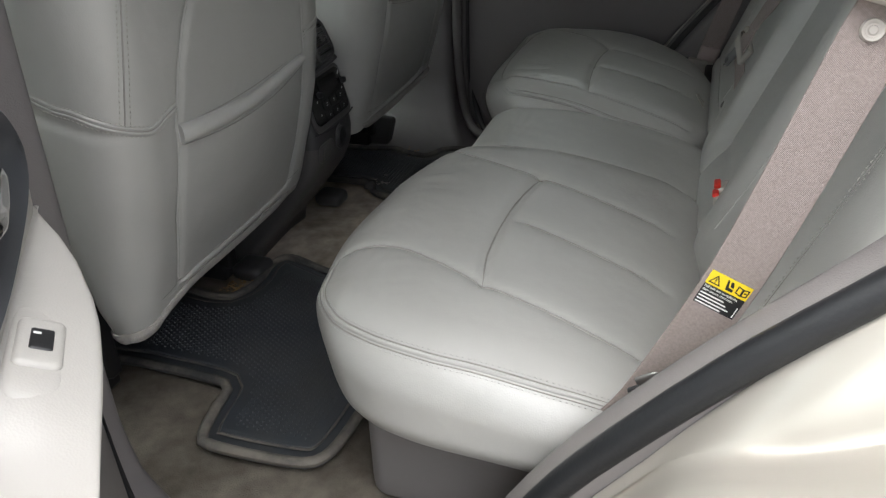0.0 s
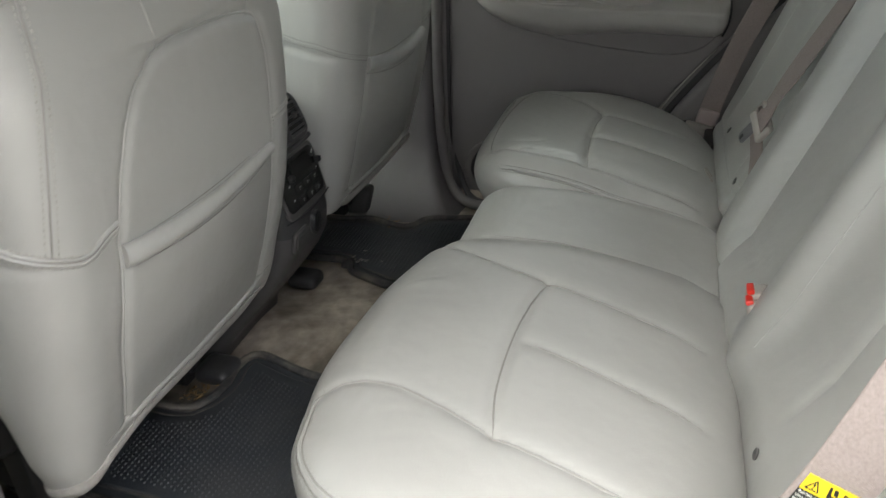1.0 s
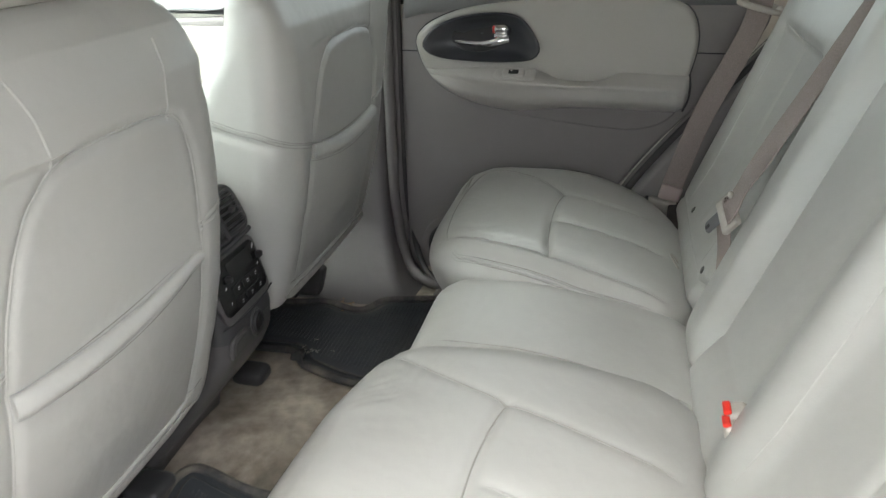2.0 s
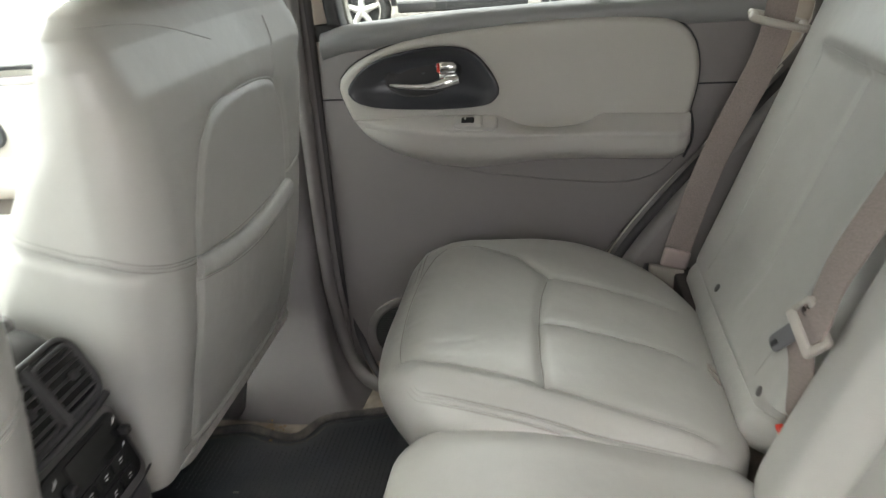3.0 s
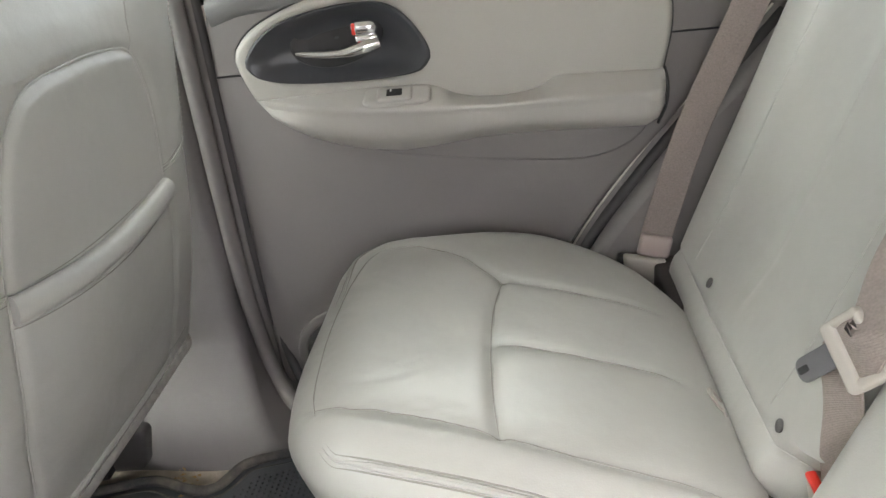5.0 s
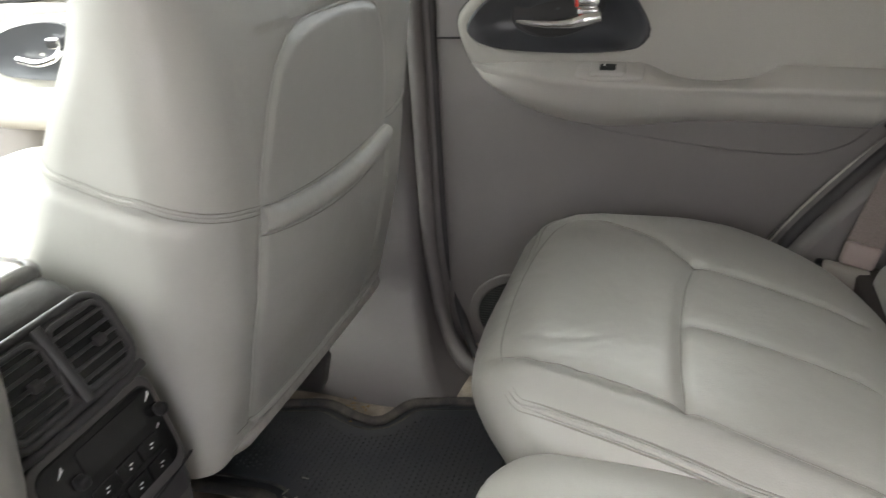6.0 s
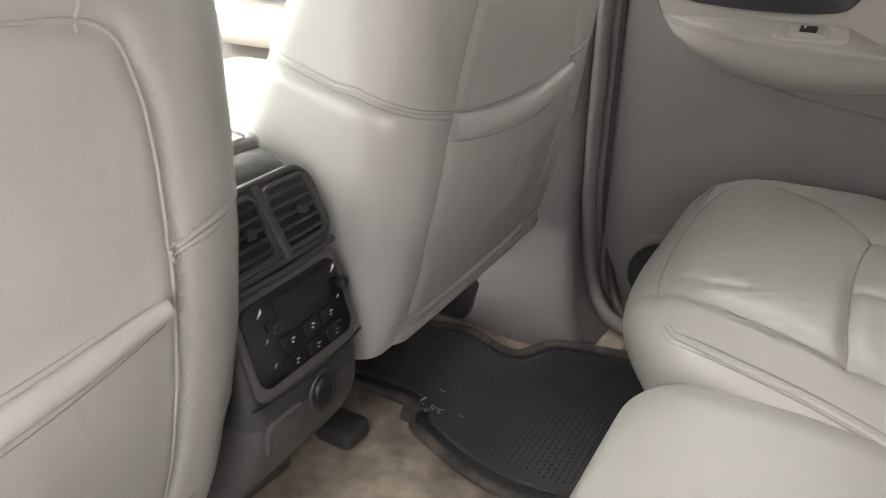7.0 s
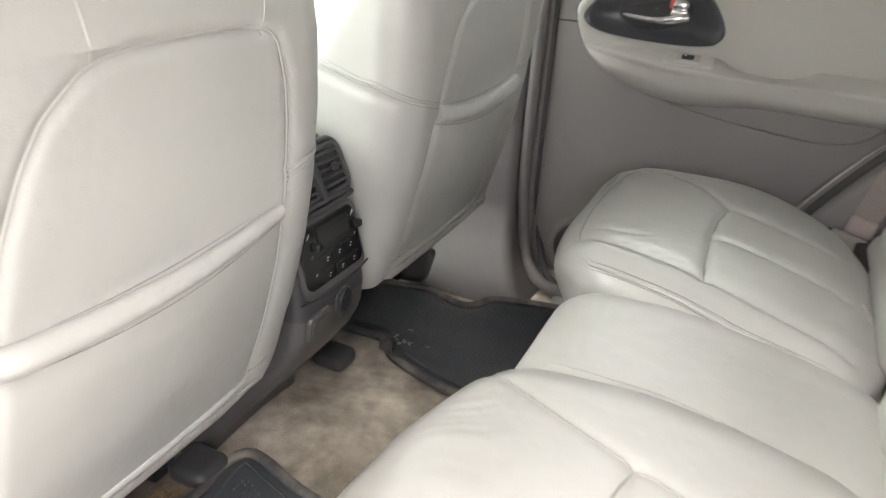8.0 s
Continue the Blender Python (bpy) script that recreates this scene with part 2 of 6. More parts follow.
def smooth_line(pts, n, closed=False):
    """Points on a smooth curve through pts, evenly spaced."""
    P = np.array(pts, float)
    m = len(P)
    out = []
    segs = m if closed else m - 1
    for i in range(segs):
        if closed:
            p0, p1, p2, p3 = P[(i - 1) % m], P[i], P[(i + 1) % m], P[(i + 2) % m]
        else:
            p0, p1, p2, p3 = P[max(i - 1, 0)], P[i], P[i + 1], P[min(i + 2, m - 1)]
        for t in np.linspace(0, 1, 16, endpoint=False):
            out.append(0.5 * (2 * p1 + (p2 - p0) * t + (2 * p0 - 5 * p1 + 4 * p2 - p3) * t * t + (3 * p1 - p0 - 3 * p2 + p3) * t ** 3))
    out.append(P[0] if closed else P[-1])
    out = np.array(out)
    d = np.concatenate([[0], np.cumsum(np.linalg.norm(np.diff(out, axis=0), axis=1))])
    s = np.linspace(0, d[-1], n + 1)[:-1] if closed else np.linspace(0, d[-1], n)
    return np.stack([np.interp(s, d, out[:, k]) for k in range(out.shape[1])], 1)


def tube_arrays(pts, r, seg=8, closed=False, flat=1.0, ups=None):
    P = np.array(pts, float)
    n = len(P)
    if closed:
        T = np.roll(P, -1, 0) - np.roll(P, 1, 0)
    else:
        T = np.gradient(P, axis=0)
    T /= np.maximum(np.linalg.norm(T, axis=1, keepdims=True), 1e-9)
    up = np.array((0.0, 0.0, 1.0)) if abs(T[0][2]) < 0.9 else np.array((1.0, 0, 0))
    V, F = [], []
    for i in range(n):
        if ups is not None:
            up = np.asarray(ups[i], float)
        u = up - T[i] * np.dot(up, T[i])
        u /= max(np.linalg.norm(u), 1e-9)
        up = u
        w = np.cross(T[i], u)
        ri = r[i] if hasattr(r, "__len__") else r
        for k in range(seg):
            a = 2 * math.pi * k / seg
            V.append(P[i] + ri * (flat * math.cos(a) * u + math.sin(a) * w))
    for i in range(n if closed else n - 1):
        for k in range(seg):
            a, b = i * seg + k, i * seg + (k + 1) % seg
            c, d = ((i + 1) % n) * seg + (k + 1) % seg, ((i + 1) % n) * seg + k
            F.append((a, b, c, d))
    if not closed:
        F.append(tuple(range(seg))[::-1])
        F.append(tuple(range((n - 1) * seg, n * seg)))
    return V, F


def tube(name, pts, r, seg=8, closed=False, flat=1.0, ups=None):
    return mesh_np(name, *tube_arrays(pts, r, seg, closed, flat, ups))


def joined(name, pieces):
    V, F, b = [], [], 0
    for v, f in pieces:
        V += [tuple(p) for p in v]
        F += [tuple(i + b for i in q) for q in f]
        b += len(v)
    return mesh_np(name, V, F)


def stitches(name, pts, nrm, off, length=0.0036, gap=0.0030, r=0.0008):
    """Thread stitches along a line that lies on a surface, beside it by off."""
    P, N = np.array(pts, float), np.array(nrm, float)
    T = np.gradient(P, axis=0)
    T /= np.linalg.norm(T, axis=1, keepdims=True)
    S = P + np.cross(N, T) * off + N * 0.0004
    d = np.concatenate([[0], np.cumsum(np.linalg.norm(np.diff(S, axis=0), axis=1))])
    out = []
    s = 0.0
    while s + length < d[-1]:
        a = np.array([np.interp(s, d, S[:, k]) for k in range(3)])
        b = np.array([np.interp(s + length, d, S[:, k]) for k in range(3)])
        n = np.array([np.interp(s, d, N[:, k]) for k in range(3)])
        mid = (a + b) / 2 + n * r
        out.append(tube_arrays([a, mid, b], [r * 0.7, r, r * 0.7], 5))
        s += length + gap
    return out


def plate(name, outline, depth, bevel=0.0, holes=(), res=2):
    """A flat sheet with rounded edges, filled from outlines in 2D; lies in xy, thick in z round 0."""
    cu = bpy.data.curves.new(name, "CURVE")
    cu.dimensions, cu.fill_mode = "2D", "BOTH"
    cu.extrude, cu.bevel_depth, cu.bevel_resolution, cu.offset = max(depth / 2 - bevel, 0.0), bevel, res, -bevel
    for line in (outline, *holes):
        sp = cu.splines.new("POLY")
        sp.points.add(len(line) - 1)
        for p, q in zip(sp.points, line):
            p.co = (q[0], q[1], 0, 1)
        sp.use_cyclic_u = True
    ob = bpy.data.objects.new(name, cu)
    me = bpy.data.meshes.new_from_object(ob)
    bpy.data.objects.remove(ob)
    bpy.data.curves.remove(cu)
    me.materials.clear()
    return me


def mapped(me, fn):
    V = np.empty(len(me.vertices) * 3)
    me.vertices.foreach_get("co", V)
    V = fn(V.reshape(-1, 3))
    me.vertices.foreach_set("co", np.asarray(V, float).reshape(-1))
    me.update()
    return me


def fixed(me):
    bm = bmesh.new()
    bm.from_mesh(me)
    bmesh.ops.remove_doubles(bm, verts=bm.verts, dist=1e-6)
    bmesh.ops.recalc_face_normals(bm, faces=bm.faces)
    bm.to_mesh(me)
    bm.free()
    return me


def tree_of(me):
    bm = bmesh.new()
    bm.from_mesh(me)
    t = BVHTree.FromBMesh(bm)
    bm.free()
    return t


def drop(tree, pts, way, back=1.0):
    """The places and normals at which rays through pts along way meet a surface."""
    out, nrm = [], []
    w = Vector(way)
    for p in pts:
        hit, n, _, _ = tree.ray_cast(Vector(p) - w * back, w)
        if hit is not None:
            if n.dot(w) > 0:
                n = -n
            out.append(tuple(hit))
            nrm.append(tuple(n))
    return out, nrm


def seg_dist(P, line):
    """Distance of 2D points to a polyline."""
    L = np.array(line, float)
    best = np.full(len(P), 1e9)
    for a, b in zip(L[:-1], L[1:]):
        ab = b - a
        t = np.clip(((P - a) @ ab) / max(ab @ ab, 1e-12), 0, 1)
        best = np.minimum(best, np.linalg.norm(P - (a + t[:, None] * ab), axis=1))
    return best


def curve_of(table):
    X, Y = [a for a, _ in table], [b for _, b in table]
    return lambda v: np.interp(v, X, Y)


def slab(name, x0, x1, y0, y1, z0, z1, bevel=0.004):
    h = ((x1 - x0) / 2, (y1 - y0) / 2, (z1 - z0) / 2)
    return rbox(name, h, min(bevel, *h), ((x0 + x1) / 2, (y0 + y1) / 2, (z0 + z1) / 2), step=10)


# ---- setting: the ground outside and the car's shell ----
GROUND = -0.52
ground = part("ground", plate("ground", [(-400, -400), (400, -400), (400, 400), (-400, 400)], 0.1), ASPHALT)
ground.location = (0, 0, GROUND - 0.05)
tagged(ground, "pale sunlit concrete car park ground", "ground", kind="structure")

# door opening of the rear doors in x, z; its rear edge follows the wheel arch
REAR_OPENING = smooth_line([(0.0, 0.05), (0.05, -0.05), (0.16, -0.075), (0.33, -0.07), (0.43, 0.02), (0.50, 0.15), (0.56, 0.26), (0.62, 0.345),
                            (0.70, 0.445), (0.80, 0.555), (0.87, 0.66), (0.86, 0.80), (0.78, 1.0), (0.70, 1.08), (0.4, 1.10), (0.1, 1.10), (0.02, 1.05), (0.0, 0.8), (-0.005, 0.4)], 90, True)
FRONT_OPENING = smooth_line([(-0.14, 0.0), (-0.2, -0.07), (-0.8, -0.07), (-1.02, 0.05), (-1.06, 0.4), (-1.0, 0.72), (-0.62, 1.05), (-0.45, 1.09), (-0.2, 1.1), (-0.14, 1.0), (-0.12, 0.5)], 70, True)
QUARTER = smooth_line([(1.0, 0.74), (1.5, 0.74), (1.45, 1.02), (0.92, 1.04)], 40, True)
SHELL = [(-1.5, -0.28), (1.75, -0.28), (1.75, 0.7), (1.6, 1.14), (-0.6, 1.16), (-1.15, 0.72), (-1.5, 0.68)]


def side_wall(s, name, label):
    # the near quarter panel is cut back further, where the bare jamb shows
    rear = [(x + 0.13, z - 0.10) if s < 0 and x > 0.42 and z < 0.72 else (x, z) for x, z in REAR_OPENING]
    me = plate(name, SHELL, 0.06, 0.012, (rear, FRONT_OPENING, QUARTER))
    return tagged(part(name, mapped(me, lambda v: np.stack([v[:, 0], s * 0.805 + v[:, 2], v[:, 1]], 1)), PAINT), label, "car body", kind="structure")


side_wall(-1, "wall_near", "champagne painted car body side with open doorway")
side_wall(1, "wall_far", "champagne painted car body side with doorways")
tagged(part("wall_front", slab("wall_front", -1.5, -1.44, -0.775, 0.775, -0.28, 0.66), VENT), "plain dark bulkhead below the windscreen", "wall", kind="structure")
tagged(part("wall_rear", slab("wall_rear", 1.66, 1.72, -0.775, 0.775, -0.28, 0.70), TRIM), "plain grey tailgate trim panel", "wall", kind="structure")
tagged(part("ceiling", slab("ceiling", -0.62, 1.60, -0.775, 0.775, 1.13, 1.17), HEADLINER), "pale cloth headliner", "ceiling", kind="structure")


for s, name in ((-1, "window_quarter_near"), (1, "window_quarter_far")):
    q = mapped(plate(name, [tuple(QUARTER.mean(0) + (p - QUARTER.mean(0)) * 1.03) for p in QUARTER], 0.004), lambda v, s=s: np.stack([v[:, 0], s * 0.80 + v[:, 2], v[:, 1]], 1))
    tagged(part(name, q, tint), "dark tinted quarter window", "window", kind="structure")
rw = loft("window_rear", [[(1.735, y, 0.66), (1.741, y, 0.66), (1.600, y, 1.14), (1.594, y, 1.14)] for y in (-0.775, 0.775)])
ws = loft("window_front", [[(-0.60, y, 1.155), (-0.606, y, 1.160), (-1.51, y, 0.66), (-1.504, y, 0.655)] for y in (-0.775, 0.775)])
tagged(part("window_front", fixed(ws), green), "green tinted windscreen", "window", kind="structure")
tagged(part("window_rear", fixed(rw), tint), "dark tinted tailgate window", "window", kind="structure")


# carpet floor with a low tunnel in the middle
def carpet():
    xs, ys = np.linspace(-1.43, 1.65, 150), np.linspace(-0.775, 0.775, 130)
    X, Y = np.meshgrid(xs, ys, indexing="ij")
    Z = -0.022 + 0.018 * np.exp(-(Y / 0.13) ** 2) + 0.05 * np.clip((np.abs(Y) - 0.70) / 0.07, 0, 1) ** 2
    for i in range(X.shape[0]):
        for j in range(X.shape[1]):
            Z[i, j] += 0.004 * noise.noise((X[i, j] * 9, Y[i, j] * 9, 0))
    Z += np.where(X > 0.66, 0.2 * np.clip((X - 0.66) / 0.05, 0, 1), 0)
    n, m = X.shape
    V = np.stack([X, Y, Z], -1).reshape(-1, 3)
    i = np.arange(n * m).reshape(n, m)
    F = np.stack([i[:-1, :-1], i[1:, :-1], i[1:, 1:], i[:-1, 1:]], -1).reshape(-1, 4)
    return mesh_np("floor", V, F)


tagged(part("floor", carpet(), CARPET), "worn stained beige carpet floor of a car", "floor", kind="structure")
tagged(part("underfloor", slab("underfloor", -1.44, 1.66, -0.775, 0.775, -0.10, -0.05), VENT), "dark steel underfloor", "floor", kind="structure")


# ---- pillars and seals ----
def pillar(s, name):
    """Grey trim of the pillar between front and rear door, widening to the floor."""
    front, rear = curve_of([(-0.03, -0.25), (0.03, -0.225), (0.12, -0.19), (0.25, -0.165), (0.6, -0.15), (1.12, -0.14)]), curve_of([(-0.03, 0.075), (0.0, 0.040), (0.03, 0.012), (0.06, -0.006), (0.10, -0.020), (0.18, -0.030), (0.35, -0.032), (0.6, -0.028), (1.12, -0.012)])
    if s < 0:
        rear = curve_of([(-0.03, 0.045), (0.06, 0.010), (0.16, 0.006), (0.25, 0.012), (0.38, 0.020), (0.57, 0.030), (0.65, 0.032), (1.12, 0.030)])
    inner = curve_of([(-0.03, 0.555 if s > 0 else 0.70), (0.0, 0.585 if s > 0 else 0.705), (0.03, 0.625 if s > 0 else 0.71), (0.07, 0.672 if s > 0 else 0.715), (0.13, 0.708 if s > 0 else 0.72), (0.3, 0.725), (0.6, 0.725), (0.8, 0.715), (1.12, 0.64)])
    rings = []
    for z in np.concatenate([np.linspace(-0.03, 0.25, 16), np.linspace(0.3, 1.12, 16)]):
        a, b, y = front(z), rear(z), inner(z)
        r = 0.022
        ring = [(a, 0.775), (a, y + r)]
        ring += [(a + r - r * math.cos(t), y + r - r * math.sin(t)) for t in np.linspace(0.3, math.pi / 2, 5)]
        ring += [(a * 0.5 + b * 0.5, y - 0.004)]
        ring += [(b - r + r * math.sin(t), y + r - r * math.cos(t)) for t in np.linspace(0, math.pi / 2 - 0.3, 5)]
        ring += [(b, y + r), (b, 0.775)]
        rings.append([(x, s * yy, z) for x, yy in ring])
    p = part(name, fixed(loft(name, rings)), TRIM_SHADED)
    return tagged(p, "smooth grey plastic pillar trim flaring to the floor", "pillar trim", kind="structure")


pillar(-1, "trim_pillar_near")
pillar(1, "trim_pillar_far")


def seal(s, name, y, grow, r, mat):
    c = REAR_OPENING.mean(0)
    L = [(c[0] + (p[0] - c[0]) * grow, s * y, c[1] + (p[1] - c[1]) * grow) for p in REAR_OPENING]
    return tagged(part(name, tube(name, L, r, 10, True), mat), ("black" if mat is RUBBER else "dark grey") + " rubber weather seal round the doorway", "door seal", kind="structure")


seal(-1, "door_seal_near", 0.766, 0.985, 0.0145, RUBBER)
seal(1, "door_seal_far", 0.762, 0.985, 0.011, SEAL_GREY)


# far doorway: soft grey bead beside the pillar, and the black gap at the door's edge, both turning along the sill
bead = smooth_line([(-0.012, 0.738, 1.05), (-0.016, 0.742, 0.60), (-0.016, 0.742, 0.25), (-0.006, 0.740, 0.12), (0.010, 0.728, 0.05), (0.035, 0.700, 0.018), (0.075, 0.668, 0.004), (0.14, 0.655, 0.0), (0.40, 0.655, 0.0)], 110)
tagged(part("door_bead_far", tube("door_bead_far", bead, 0.0135, 12), SEAL_GREY), "soft dark grey door opening bead", "door seal", kind="structure")
gapl = smooth_line([(0.008, 0.752, 1.05), (0.003, 0.756, 0.60), (0.006, 0.756, 0.25), (0.018, 0.755, 0.12), (0.031, 0.748, 0.06), (0.052, 0.724, 0.022), (0.082, 0.692, 0.003), (0.14, 0.680, -0.004), (0.40, 0.680, -0.004)], 110)
tagged(part("door_gap_far", tube("door_gap_far", gapl + np.array((0.004, 0.004, 0.0)), 0.0085, 12), SEAL_DARK), "dark grey rubber seal at the closed door's edge", "door seal", kind="structure")
tagged(part("trim_sill_far", slab("trim_sill_far", 0.11, 0.62, 0.600, 0.760, -0.04, -0.004, 0.012), TRIM), "grey plastic door sill trim", "sill trim", kind="structure")


cf = REAR_OPENING.mean(0)
edge = [(q[0], 0.7555, q[1]) for q in (cf + (REAR_OPENING - cf) * 0.958)]
edge = sorted([q for q in edge if q[0] > 0.45 and 0.1 < q[2] < 0.62], key=lambda q: q[2])
back_seal = [(q[0] + 0.016, 0.752, q[2] - 0.010) for q in edge]
tagged(part("door_seal_rear_far", tube("door_seal_rear_far", back_seal, 0.0105, 10), SEAL_DARK), "dark rubber seal along the door's rear edge", "door seal", kind="structure")
# pale strip stands in for a bright line of light at the door's edge
tagged(part("door_edge_glint_far", tube("door_edge_glint_far", edge, 0.0020, 8), PAINT), "thin pale strip drawn as a glint of light along the door's edge", "door flange", kind="structure")


# wheel-arch and rear pillar trim beside the rear seat
def quarter_trim(s, name):
    line = smooth_line([(0.40, -0.02), (0.47, 0.13), (0.535, 0.25), (0.60, 0.345), (0.68, 0.445), (0.78, 0.56), (0.85, 0.67), (0.84, 0.82), (0.74, 1.1)], 40)
    outline = [(p[0] + (0.03 if s > 0 else 0.0), p[1]) for p in line] + [(1.6, 1.1), (1.6, -0.02)]
    hole = [(1.0, 0.74), (1.5, 0.74), (1.45, 1.02), (0.93, 1.04)]
    me = plate(name, outline, 0.06, 0.015, (hole,))
    p = part(name, mapped(me, lambda v: np.stack([v[:, 0], s * 0.742 + v[:, 2], v[:, 1]], 1)), TRIM)
    return tagged(p, "grey plastic trim over the wheel arch", "side trim", kind="structure")


quarter_trim(-1, "trim_quarter_near")
quarter_trim(1, "trim_quarter_far")


# painted jamb outside the near seal: an upright face, a soft crease and a glossy shelf over the wheel arch
def jamb():
    seal_line = smooth_line([(0.36, -0.10), (0.45, 0.02), (0.525, 0.16), (0.585, 0.262), (0.630, 0.330), (0.672, 0.395), (0.722, 0.462), (0.772, 0.520), (0.83, 0.59), (0.88, 0.69)], 60)
    crease = smooth_line([(0.362, -0.103, -0.784), (0.452, 0.017, -0.784), (0.527, 0.157, -0.784), (0.587, 0.258, -0.785), (0.628, 0.324, -0.788), (0.655, 0.370, -0.803), (0.687, 0.400, -0.815), (0.716, 0.416, -0.823),
                          (0.746, 0.436, -0.830), (0.790, 0.470, -0.836), (0.86, 0.54, -0.84), (0.95, 0.64, -0.84)], 60)
    rings = []
    for (x, z), (cx, yc, cz) in zip(seal_line, crease[:, [0, 2, 1]]):
        a, c = np.array((x, -0.774, z)), np.array((cx, yc, cz))
        ring = [a + (0.02, 0.01, -0.02)]
        for k in np.linspace(0, 0.86, 8):
            ring.append(a + (c - a) * k + np.array((0, -0.010 * math.sin(math.pi * k), 0)))
        ring.append(c + (0.0, -0.001, 0.0))
        for dy, dz in ((-0.006, -0.003), (-0.016, -0.003), (-0.035, 0.002), (-0.055, 0.003), (-0.075, -0.002), (-0.092, -0.014), (-0.104, -0.035), (-0.110, -0.07), (-0.112, -0.14), (-0.110, -0.30)):
            ring.append(c + (0.0, dy, dz))
        rings.append(ring)
    return loft("body_jamb", rings, False, False)


tagged(part("body_jamb", fixed(jamb()), PAINT), "glossy champagne painted door jamb over the wheel arch", "car body", kind="structure")


# ---- doors ----
BEZEL = smooth_line([(0.073, 0.585), (0.098, 0.615), (0.14, 0.637), (0.205, 0.650), (0.262, 0.652), (0.297, 0.643), (0.325, 0.615), (0.343, 0.580), (0.338, 0.560), (0.316, 0.548),
                     (0.241, 0.543), (0.141, 0.547), (0.095, 0.556), (0.077, 0.568)], 60, True)
INSERT = smooth_line([(0.055, 0.585), (0.063, 0.605), (0.093, 0.630), (0.165, 0.658), (0.261, 0.674), (0.432, 0.688), (0.56, 0.687), (0.63, 0.678), (0.662, 0.655), (0.676, 0.62),
                      (0.678, 0.58), (0.670, 0.535), (0.660, 0.508), (0.60, 0.500), (0.40, 0.492), (0.20, 0.502), (0.088, 0.518), (0.066, 0.545)], 90, True)
# armrest: where it meets the insert, its ridge, its lower edge, and how far the ridge stands in
ARM_TOP = curve_of([(0.078, 0.527), (0.13, 0.529), (0.24, 0.533), (0.335, 0.531), (0.352, 0.525), (0.375, 0.514), (0.40, 0.508), (0.44, 0.506), (0.478, 0.510), (0.498, 0.516), (0.512, 0.525), (0.522, 0.529), (0.60, 0.527), (0.668, 0.525)])
ARM_RIDGE = curve_of([(0.078, 0.526), (0.11, 0.524), (0.15, 0.519), (0.20, 0.512), (0.26, 0.507), (0.33, 0.504), (0.49, 0.503), (0.59, 0.501), (0.668, 0.498)])
ARM_LOW = curve_of([(0.078, 0.524), (0.096, 0.500), (0.12, 0.480), (0.15, 0.463), (0.19, 0.448), (0.238, 0.437), (0.287, 0.432), (0.33, 0.435), (0.406, 0.444), (0.49, 0.446), (0.592, 0.443), (0.645, 0.442), (0.660, 0.452), (0.668, 0.475)])
ARM_OUT = curve_of([(0.078, 0.736), (0.10, 0.724), (0.13, 0.711), (0.17, 0.701), (0.22, 0.694), (0.30, 0.690), (0.6, 0.690), (0.645, 0.694), (0.660, 0.702), (0.668, 0.716)])


